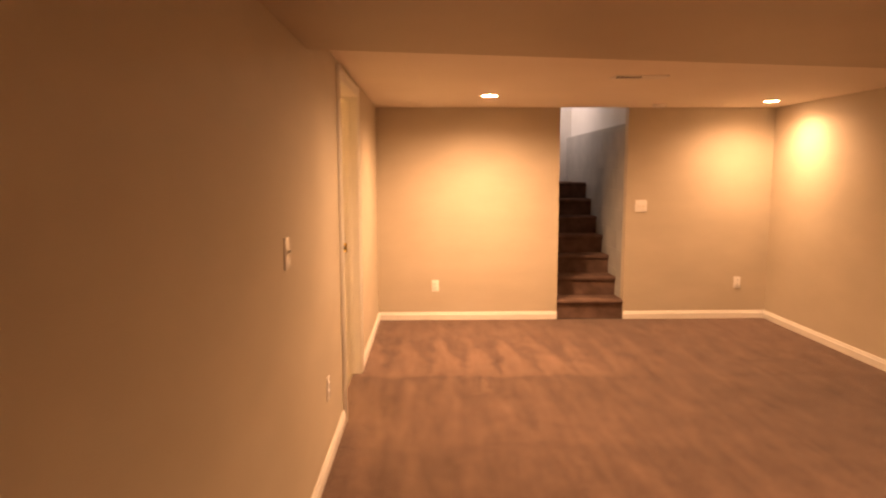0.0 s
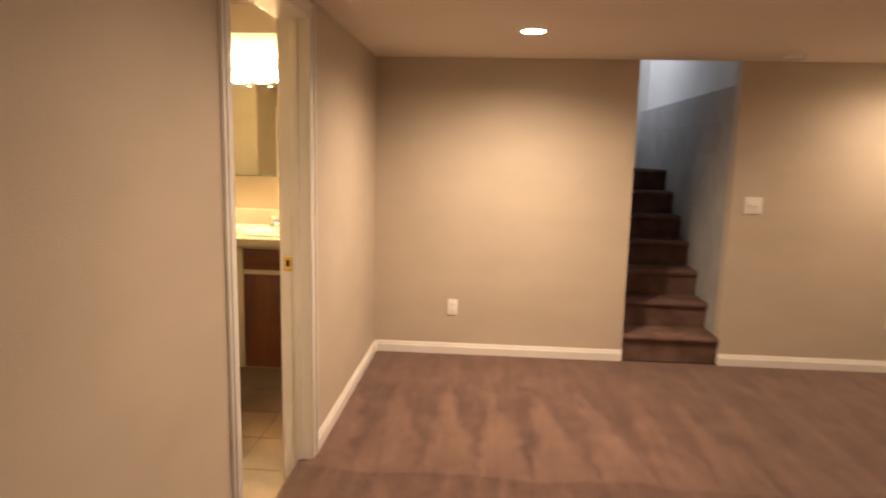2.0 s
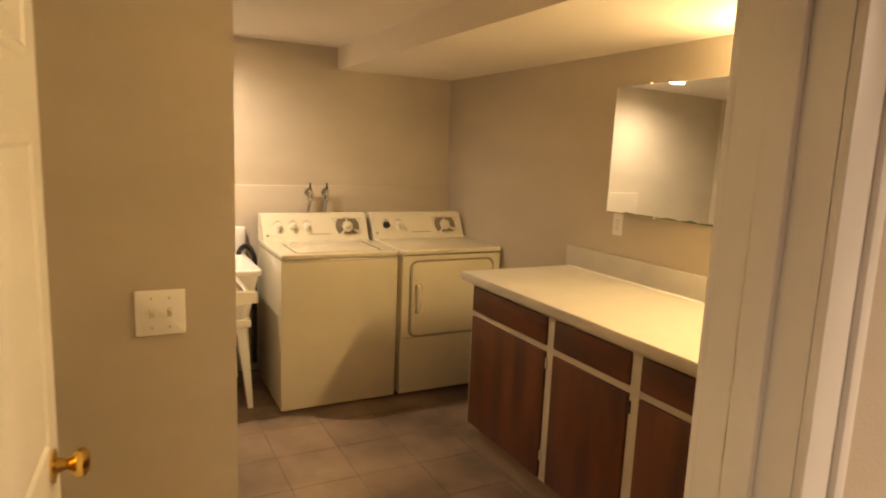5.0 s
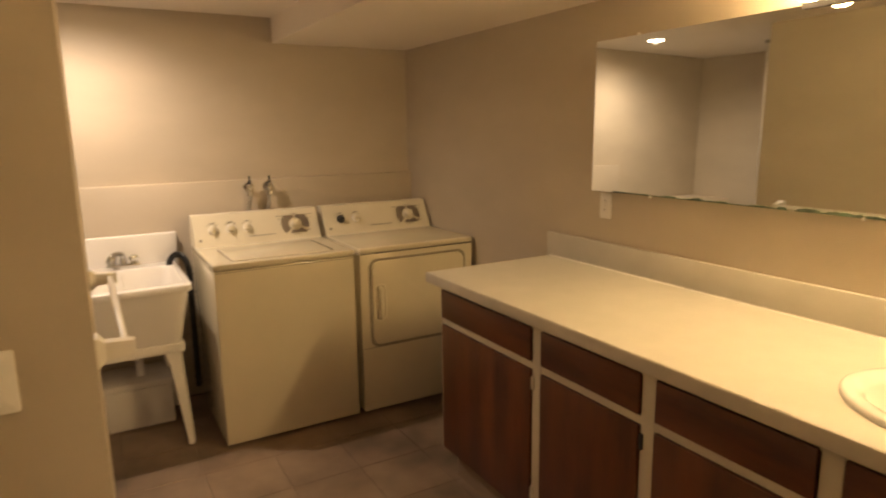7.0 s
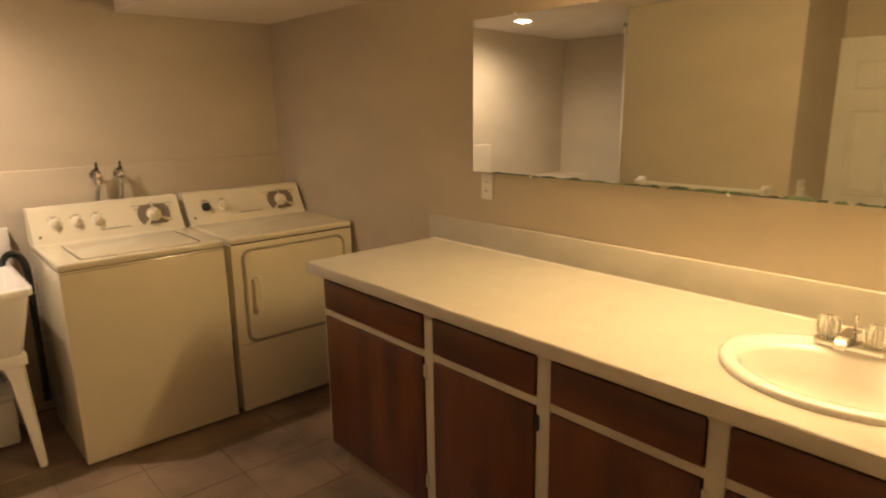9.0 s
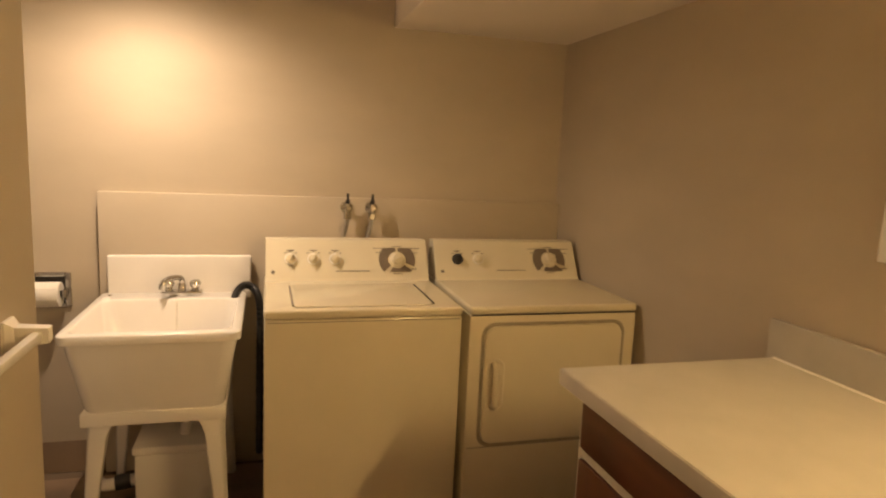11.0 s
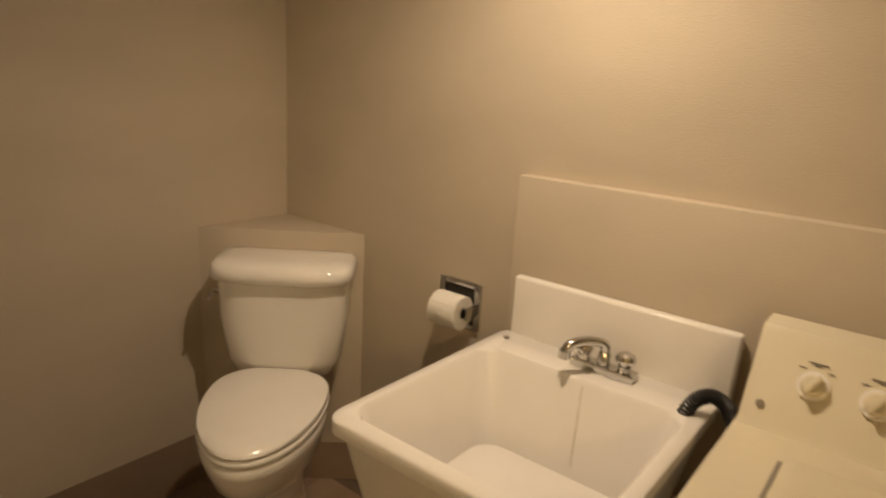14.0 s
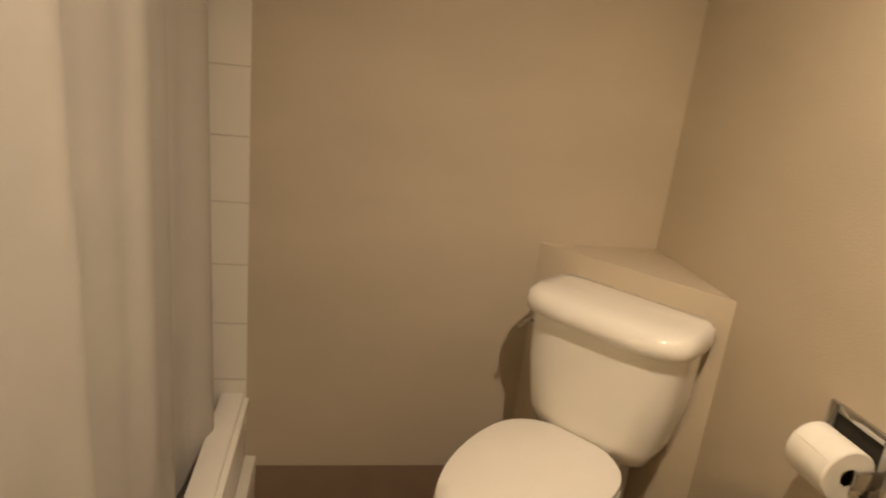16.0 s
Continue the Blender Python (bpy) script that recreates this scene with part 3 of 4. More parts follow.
def vanity():
    t = thing("vanity_cabinet", "long vanity with dark stained doors in a cream painted frame", "cabinet", (0, 0, 0))
    part("toe_kick", boxed(V0 + 0.02, V1, VF + 0.06, VF + 0.08, BFLOOR, 0.055), VINYLBASE, t)
    part("end_panel", boxed(V0, V0 + 0.018, VF + 0.02, NORTH_B - 0.003, 0.055, 0.82), WOOD, t)
    part("bottom", boxed(V0 + 0.018, V1, VF + 0.02, NORTH_B - 0.003, 0.055, 0.073), CREAM, t)
    stiles = [(V0, V0 + 0.012), (-1.763, -1.715), (-1.258, -1.208), (-0.755, -0.706), (V1 - 0.03, V1)]
    for x0, x1 in stiles:
        part("stile", boxed(x0, x1, VF - 0.002, VF + 0.02, 0.055, 0.82, bevel=0.002), CREAM, t)
    for (a0, a1), (b0, b1) in zip(stiles, stiles[1:]):
        for z0, z1 in ((0.055, 0.085), (0.650, 0.676), (0.800, 0.82)):
            part("rail", boxed(a1, b0, VF, VF + 0.02, z0, z1), CREAM, t)
        g = 0.004
        part("drawer_front", boxed(a1 + g, b0 - g, VF - 0.010, VF + 0.012, 0.680, 0.806, bevel=0.004), WOODH, t)
        bm = boxed(a1 + g, b0 - g, VF - 0.010, VF + 0.012, 0.062, 0.648, bevel=0.004)
        part("door", bm, WOOD, t)
        for z in (0.17, 0.60):
            part("hinge", boxed(b0 - 0.002, b0 + 0.012, VF - 0.008, VF - 0.001, z - 0.025, z + 0.025, bevel=0.002), BLACK if (b0 > -1.3 and b0 < -1.2 and z > 0.5) else CREAM, t)
    return t


vanity()
top = thing("countertop", "cream laminate vanity countertop with a backsplash", "countertop")
SINK = (-0.585, -0.335)


def counter_slab():
    """The top with an oval hole for the basin."""
    n = 48
    bm = bmesh.new()
    x0, x1, y0, y1 = -2.485, V1, -0.662, NORTH_B - 0.022
    hole = [(SINK[0] + 0.235 * math.cos(2 * math.pi * k / n), SINK[1] + 0.185 * math.sin(2 * math.pi * k / n)) for k in range(n)]
    rim = []
    for hx, hy in hole:
        dx, dy = hx - SINK[0], hy - SINK[1]
        s = min((x1 - SINK[0]) / dx if dx > 1e-6 else 9e9, (-0.95 - SINK[0]) / dx if dx < -1e-6 else 9e9, (y1 - SINK[1]) / dy if dy > 1e-6 else 9e9, (y0 - SINK[1]) / dy if dy < -1e-6 else 9e9)
        rim.append((SINK[0] + dx * s, SINK[1] + dy * s))
    for z in (CTOP, CTOP - 0.042):
        a = [bm.verts.new((*p, z)) for p in hole]
        b = [bm.verts.new((*p, z)) for p in rim]
        for k in range(n):
            bm.faces.new((a[k], a[(k + 1) % n], b[(k + 1) % n], b[k]))
        for cx, cy in ((x1, y1), (x1, y0), (-0.95, y0), (-0.95, y1)):
            near = sorted(range(n), key=lambda k: (rim[k][0] - cx) ** 2 + (rim[k][1] - cy) ** 2)
            i = next(k for k in near)
            j = (i + 1) % n if (abs(rim[(i + 1) % n][0] - rim[i][0]) > 1e-6 and abs(rim[(i + 1) % n][1] - rim[i][1]) > 1e-6) else (i - 1) % n
            if (rim[i][0] - cx) ** 2 + (rim[i][1] - cy) ** 2 > 1e-10:
                c = bm.verts.new((cx, cy, z))
                bm.faces.new((b[i], b[j], c))
    box(bm, x0, -0.95, y0, y1, CTOP - 0.042, CTOP)
    return bm


part("top", counter_slab(), LAMINATE, top, smooth=20)
part("front_edge", boxed(-2.487, V1, -0.666, -0.662, CTOP - 0.043, CTOP - 0.0015, bevel=0.001), EDGE, top)
part("end_edge", boxed(-2.489, -2.485, -0.662, NORTH_B - 0.022, CTOP - 0.043, CTOP - 0.0015), EDGE, top)
part("backsplash", boxed(-2.51, V1, NORTH_B - 0.022, NORTH_B - 0.001, CTOP - 0.042, 0.988, bevel=0.002), LAMINATE, top)
part("caulk_line", cyl(bmesh.new(), (-2.48, NORTH_B - 0.023, CTOP + 0.001), (V1, NORTH_B - 0.023, CTOP + 0.001), 0.004, seg=8), PLASTIC, top)


def basin():
    t = thing("bathroom_sink", "oval white drop-in basin in the countertop", "sink", (SINK[0], SINK[1], CTOP))
    n = 48
    rings = []
    for a, b, z, off in ((0.272, 0.236, 0.0, 0), (0.272, 0.236, 0.010, 0), (0.264, 0.228, 0.016, 0), (0.246, 0.205, 0.016, -0.002), (0.224, 0.168, 0.010, -0.020),
                         (0.213, 0.155, -0.004, -0.022), (0.195, 0.140, -0.06, -0.022), (0.150, 0.105, -0.115, -0.012), (0.06, 0.05, -0.135, -0.01), (0.022, 0.022, -0.137, -0.01)):
        rings.append([(a * math.cos(2 * math.pi * k / n), off + b * math.sin(2 * math.pi * k / n), z) for k in range(n)])
    bm = bmesh.new()
    loft(bm, rings, cap=False)
    part("bowl", bm, CERAMIC, t, smooth=60)
    bm = bmesh.new()
    lathe(bm, [(0.024, -0.137), (0.022, -0.134), (0.012, -0.136), (0.001, -0.136)], Matrix.Translation((0, -0.01, 0)))
    part("drain", bm, CHROME, t)


basin()


def basin_tap():
    t = thing("bathroom_faucet", "chrome centre-set faucet with two clear acrylic knobs", "faucet", (SINK[0] - 0.03, SINK[1] + 0.165, CTOP + 0.012))
    bm = slab(rounded_rect(0.165, 0.052, 0.012), 0, 0.022, bevel=0.006)
    part("base", bm, CHROME, t)
    bm = bmesh.new()
    loft(bm, [[(x, y, z) for x, z in ((-w, z0), (w, z0), (w * 0.8, z1), (-w * 0.8, z1))] for y, w, z0, z1 in ((0.016, 0.021, 0.012, 0.052), (-0.03, 0.020, 0.024, 0.054), (-0.085, 0.015, 0.030, 0.048), (-0.098, 0.011, 0.026, 0.038))])
    part("spout", bm, CHROME, t)
    part("lift_rod", cyl(cyl(bmesh.new(), (0, 0.02, 0.05), (0, 0.02, 0.078), 0.003, seg=8), (0, 0.02, 0.076), (0, 0.02, 0.088), 0.006, seg=10), CHROME, t)
    for x in (-0.055, 0.055):
        bm = bmesh.new()
        n = 24
        rings = []
        for r, z in ((0.014, 0.022), (0.024, 0.032), (0.027, 0.050), (0.024, 0.070), (0.012, 0.078)):
            rings.append([(x + (r + (0.0025 if k % 3 == 0 else -0.001)) * math.cos(2 * math.pi * k / n), (r + (0.0025 if k % 3 == 0 else -0.001)) * math.sin(2 * math.pi * k / n), z) for k in range(n)])
        loft(bm, rings)
        knob = part("knob", bm, ACRYLIC, t, "clear fluted acrylic knob", smooth=20)
        part("stem", cyl(bmesh.new(), (x, 0, 0.02), (x, 0, 0.066), 0.007, seg=10), CHROME, knob)


basin_tap()


def mirror():
    t = thing("wall_mirror", "wide frameless wall mirror with corroded lower edge", "mirror", (0, 0, 0))
    x0, x1, z0, z1 = -2.180, -0.34, 1.219, 1.855
    y = NORTH_B - 0.0065
    part("glass", boxed(x0, x1, y, y + 0.006, z0, z1, bevel=0.001, seg=1), MIRROR, t)
    rng = random.Random(5)
    for k in range(34):
        cx = x0 + 0.14 + (x1 - x0 - 0.16) * (k + rng.random() * 0.8) / 34
        grow = 0.35 + 0.9 * (cx - x0) / (x1 - x0)
        w, hgt = rng.uniform(0.015, 0.06), rng.uniform(0.003, 0.018) * grow
        n = 14
        pts = [(cx + w * math.cos(math.pi * i / n) + rng.uniform(-0.003, 0.003), z0 + 0.0005 + max(0.0, hgt * math.sin(math.pi * i / n) + rng.uniform(-0.002, 0.002) * grow)) for i in range(n + 1)]
        bm = bmesh.new()
        loft(bm, [[(px, yy, pz) for px, pz in pts] for yy in (y - 0.0008 - 0.00005 * k, y - 0.0001)])
        part("corrosion", bm, CORRODED, t, "blackened and green corroded silvering", smooth=0)
    t.matrix_world = Matrix.Translation((x1, NORTH_B, 0)) @ Matrix.Rotation(radians(0.9), 4, "Z") @ Matrix.Translation((-x1, -NORTH_B, z1)) @ Matrix.Rotation(radians(-0.6), 4, "X") @ Matrix.Translation((0, 0, -z1))
    for cx, cz in ((-1.85, z0), (-1.05, z0), (-0.55, z0), (-1.95, z1), (-1.1, z1)):
        s = 1 if cz == z1 else -1
        part("clip", boxed(cx - 0.005, cx + 0.005, y - 0.002, NORTH_B - 0.0005, min(cz - s * 0.004, cz + s * 0.007), max(cz - s * 0.004, cz + s * 0.007), bevel=0.0008), PLASTIC, t)


mirror()


def vanity_light():
    t = thing("vanity_light", "chrome vanity light bar with glowing round bulbs", "wall light", (-0.86, NORTH_B, 1.895))
    part("backplate", boxed(-0.43, 0.43, -0.035, -0.001, -0.055, 0.055, bevel=0.006), CHROME, t)
    for x in (-0.3625, -0.2175, -0.0725, 0.0725, 0.2175, 0.3625):
        socket = part("socket", cyl(bmesh.new(), (x, -0.03, 0), (x, -0.055, 0), 0.028, seg=20), WHITE, t)
        bm = bmesh.new()
        prof = [(0.018, 0.0)] + [(0.048 * math.sin(a), 0.053 - 0.048 * math.cos(a)) for a in [radians(d) for d in range(26, 180, 14)]] + [(0.001, 0.101)]
        lathe(bm, prof, Matrix.Translation((x, -0.052, 0)) @ Matrix.Rotation(radians(90), 4, "X"))
        part("bulb", bm, BULB, t, "glowing frosted globe bulb", smooth=80)


vanity_light()

# ---- washer and dryer ----


def dial(parent, at, turn, r, petals=True):
    """Large timer dial with printed petals; z of its own frame points out of the panel."""
    m = Matrix.Translation(at) @ turn
    if petals:
        for a0, a1 in ((-22, 84), (96, 222), (238, 322)):
            outer, inner = [], []
            for i in range(13):
                a = radians(a0 + (a1 - a0) * i / 12)
                c, sn = math.cos(a), math.sin(a)
                far = min(2.35, 1.62 / max(abs(sn), 0.01))
                outer.append((far * r * c, far * r * sn))
                inner.append((1.12 * r * c, 1.12 * r * sn))
            part("dial_print", join(bmesh.new(), slab(outer + inner[::-1], 0.0004, 0.0014), m), DIALGREY, parent)
        for x, y, w in ((0, 1.78, 0.6), (-2.2, 1.0, 0.5), (2.2, 0.95, 0.5), (2.0, -1.25, 0.5), (0, -1.85, 0.6)):
            part("print", join(bmesh.new(), boxed(-w * r, w * r, -0.0015, 0.0015, 0.0016, 0.0022), m @ Matrix.Translation((x * r, y * r, 0))), DARKGREY, parent)
    bm = bmesh.new()
    lathe(bm, [(r, 0.0), (r, 0.006), (r * 0.78, 0.010), (r * 0.72, 0.026), (r * 0.6, 0.030), (0.001, 0.030)], m)
    box_tmp = boxed(-r * 0.62, r * 0.62, -0.006, 0.006, 0.03, 0.036, bevel=0.002)
    join(bm, box_tmp, m @ Matrix.Rotation(radians(35), 4, "Z"))
    return part("timer_knob", bm, CONSOLE, parent)


def appliance(name, label, y0, y1, dryer):
    """Depth runs from the wall (x negative) to the front; the front is at x = 0 in its own frame."""
    w, d = y1 - y0, 0.66
    top_z = 0.865
    t = thing(name, label, "dryer" if dryer else "washing machine", (-3.215, y0, 0), group="laundry pair")
    body = boxed(-d, 0, 0, w, BFLOOR + 0.016, top_z - 0.035, bevel=0.008)
    part("body", body, ENAMEL, t)
    for fx in (-d + 0.06, -0.06):
        for fy in (0.06, w - 0.06):
            part("foot", cyl(bmesh.new(), (fx, fy, BFLOOR), (fx, fy, BFLOOR + 0.03), 0.02, seg=12), BLACK, t)
    lid = slab(rounded_rect(d + 0.012, w + 0.004, 0.02, cx=-d / 2, cy=w / 2), top_z - 0.032, top_z, bevel=0.009, seg=3)
    topp = part("top", lid, ENAMEL, t)
    # control console, leaning back
    cz0, cz1 = top_z - 0.004, 1.035
    xb, xf0, xf1 = -d - 0.03, -d + 0.135, -d + 0.055
    bm = bmesh.new()
    prof = [(xb, cz0), (xf0 + 0.02, cz0), (xf0, cz0 + 0.018), (xf1, cz1 - 0.012), (xf1 - 0.012, cz1), (xb, cz1)]
    loft(bm, [[(x, y, z) for x, z in prof] for y in (0.004, 0.012, w - 0.012, w - 0.004)])
    part("console", bm, CONSOLE, t, smooth=30)
    part("console_end", boxed(xb + 0.005, xf1 - 0.01, w - 0.005, w + 0.0005, cz0 + 0.004, cz1 - 0.006, bevel=0.002), DARKGREY, t)
    lean = math.atan2(xf0 - xf1, cz1 - cz0 - 0.03)
    # own frame of the panel: x along the wall, z out of the panel
    turn = Matrix.Rotation(radians(90), 4, "Z") @ Matrix.Rotation(radians(90) - lean, 4, "X")

    def spot_on(y, f):
        return Vector((xf0 + (xf1 - xf0) * f + 0.001, y, cz0 + 0.018 + (cz1 - 0.012 - cz0 - 0.018) * f))

    dial(t, spot_on(w * 0.80, 0.5), turn, 0.036)
    if dryer:
        knobs = [(0.155, BLACK, 0.022), (0.295, CONSOLE, 0.022)]
    else:
        knobs = [(0.15, CONSOLE, 0.022), (0.285, CONSOLE, 0.022), (0.415, CONSOLE, 0.022)]
    for f, mat, r in knobs:
        bm = bmesh.new()
        m = Matrix.Translation(spot_on(w * f, 0.52)) @ turn
        lathe(bm, [(r, 0), (r, 0.004), (r * 0.86, 0.014), (r * 0.7, 0.017), (0.001, 0.017)], m)
        join(bm, boxed(-r * 0.9, r * 0.9, -0.005, 0.005, 0.012, 0.026, bevel=0.002), m @ Matrix.Rotation(radians(60), 4, "Z"))
        part("knob", bm, mat, t)
        rim = bmesh.new()
        lathe(rim, [(r * 1.02, 0.0), (r * 1.22, 0.001), (r * 1.22, 0.005), (r * 1.02, 0.006)], m)
        part("knob_skirt", rim, PLASTIC if mat is not BLACK else BLACK, t)
        for k in range(-1, 2):
            a = radians(90 + 38 * k)
            bm = bmesh.new()
            join(bm, boxed(-0.006, 0.006, -0.0014, 0.0014, 0.0003, 0.0009), m @ Matrix.Translation((1.7 * r * math.cos(a), 1.7 * r * math.sin(a), 0)))
            part("print", bm, DARKGREY, t)
        bm = bmesh.new()
        join(bm, boxed(-0.016, 0.016, 0.040, 0.0435, 0.0003, 0.0009), m)
        part("print", bm, DARKGREY, t)
    bm = bmesh.new()
    join(bm, boxed(-0.075, 0.075, -0.002, 0.002, 0.0003, 0.0009), Matrix.Translation(spot_on(w * 0.52, 0.18)) @ turn)
    part("print", bm, DARKGREY, t)
    bm = bmesh.new()
    lathe(bm, [(0.008, 0), (0.008, 0.0015), (0.001, 0.002)], Matrix.Translation(spot_on(0.035, 0.16)) @ turn)
    part("badge", bm, DARKGREY, t)
    for k in (0.70, 0.90):
        bm = bmesh.new()
        join(bm, boxed(-0.035, 0.035, 0.055, 0.058, 0.0003, 0.0009), Matrix.Translation(spot_on(w * k, 0.5)) @ turn)
        part("print", bm, DARKGREY, t)
    if dryer:
        # framed door in the front
        cz, cw, ch = 0.545, w - 0.10, 0.51
        # Raised ring, tinted dark to paint the shaded groove round the door.
        frame_bm = bmesh.new()
        rings = []
        for inset, x in ((0.0, 0.0004), (0.003, 0.003), (0.011, 0.003), (0.014, 0.0004)):
            rings.append([(x, w / 2 + a, cz + b) for a, b in rounded_rect(cw - 2 * inset, ch - 2 * inset, 0.055 - inset * 0.6)])
        loft(frame_bm, rings, cap=False)
        part("door_groove_line", frame_bm, GROOVE_SHADE, t)
        bm = slab(rounded_rect(cw - 0.030, ch - 0.030, 0.048), 0, 0.010, bevel=0.005)
        bmesh.ops.transform(bm, matrix=Matrix.Translation((0.0005, w / 2, cz)) @ Matrix.Rotation(radians(90), 4, "Z") @ Matrix.Rotation(radians(90), 4, "X"), verts=bm.verts)
        door = part("door", bm, ENAMEL, t)
        hy = 0.105
        bm = bmesh.new()
        tube(bm, [(0.010, hy, 0.635), (0.032, hy, 0.625), (0.036, hy, 0.55), (0.032, hy, 0.475), (0.010, hy, 0.465)], 0.013, seg=10)
        part("handle", bm, ENAMEL, door)
        escutcheon = bmesh.new()
        rings = []
        for inset, x in ((0.0, 0.0095), (0.003, 0.0135), (0.008, 0.0135), (0.012, 0.0108)):
            rings.append([(x, hy + 0.006 + a, 0.55 + b) for a, b in rounded_rect(0.078 - 2 * inset, 0.215 - 2 * inset, 0.036 - inset)])
        loft(escutcheon, rings, cap=False)
        part("handle_surround", escutcheon, CONSOLE, door)
        # Dark strips on the front paint the shade in its seams.
        part("seam_shade", boxed(0.0, 0.0012, 0.006, w - 0.006, top_z - 0.0375, top_z - 0.0325), GAP_SHADE, t)
        part("seam_shade", boxed(0.0, 0.0012, 0.01, w - 0.01, 0.288, 0.291), DARKGREY, t)
    else:
        # lid set into the top
        lw, ld = w - 0.20, 0.40
        cx = -0.235
        # Dark sheet and raised strips paint the shade round the lid.
        part("lid_gap_shade", slab(rounded_rect(ld, lw, 0.03, cx=cx, cy=w / 2), top_z - 0.001, top_z + 0.0008), DARKGREY, t)
        bm = slab(rounded_rect(ld - 0.005, lw - 0.006, 0.028, cx=cx, cy=w / 2), top_z - 0.001, top_z + 0.005, bevel=0.003)
        part("lid", bm, ENAMEL, t)
        for y in (w / 2 - lw / 2, w / 2 + lw / 2):
            part("lid_slot_shade", boxed(cx - ld * 0.43, cx + ld * 0.43, y - 0.003, y + 0.003, top_z, top_z + 0.0054), GAP_SHADE if y > w / 2 else DARKGREY, t)
        # Small pale mark in front of the lid.
        part("pale_mark", boxed(cx + ld / 2 + 0.006, cx + ld / 2 + 0.016, w * 0.46, w * 0.475, top_z, top_z + 0.001), PLASTIC, t)
        # Front seam, its shade drawn as a dark strip.
        part("seam_shade", boxed(0.0, 0.0012, 0.01, w - 0.01, top_z - 0.046, top_z - 0.043), DARKGREY, t)
    return t


appliance("washing_machine", "bisque enamel top-loading washing machine with rear console", -1.446, -0.716, False)
appliance("clothes_dryer", "bisque enamel front-loading clothes dryer with rear console", -0.685, 0.040, True)

# raised panel behind sink and machines
solid("wall_panel", boxed(WEST, WEST + 0.045, -2.153, NORTH_B, BFLOOR, 1.21, bevel=0.004), PAINT, "taupe painted half-height wall panel", "wall panel", "structure")
PANEL = WEST + 0.045


def valve(y):
    t = thing("supply_valve", "chrome washer supply valve with braided hose", "valve", (PANEL, y, 1.165), group="washer supply valves")
    bm = bmesh.new()
    lathe(bm, [(0.030, 0), (0.028, 0.006), (0.012, 0.010), (0.011, 0.04), (0.001, 0.04)], Matrix.Rotation(radians(90), 4, "Y"))
    part("flange", bm, CHROME, t)
    bm = cyl(bmesh.new(), (0.045, 0, -0.030), (0.045, 0, 0.022), 0.015, seg=14)
    cyl(bm, (0.045, -0.002, -0.052), (0.045, 0, -0.026), 0.018, seg=6)
    cyl(bm, (0.035, 0, 0.0), (0.066, 0, 0.0), 0.012, seg=12)
    part("body", bm, CHROME, t)
    bm = bmesh.new()
    lathe(bm, [(0.008, 0.020), (0.008, 0.032), (0.001, 0.033)], Matrix.Translation((0.045, 0, 0)))
    box(bm, 0.036, 0.056, -0.010, 0.010, 0.030, 0.040, bevel=0.003)
    box(bm, 0.041, 0.051, -0.006, 0.006, 0.036, 0.070, bevel=0.004)
    part("lever", bm, BLACK, t, "dark lever handle")
    bm = bmesh.new()
    tube(bm, [(0.045, -0.002, -0.050), (0.046, -0.010, -0.10), (0.044, -0.034, -0.20), (0.036, -0.045, -0.28), (0.020, -0.05, -0.40), (0.012, -0.06, -0.60)], 0.010, ribs=0.0012, steps=14)
    part("hose", bm, STEEL, t, "grey braided hose")


valve(-1.066)
valve(-0.947)

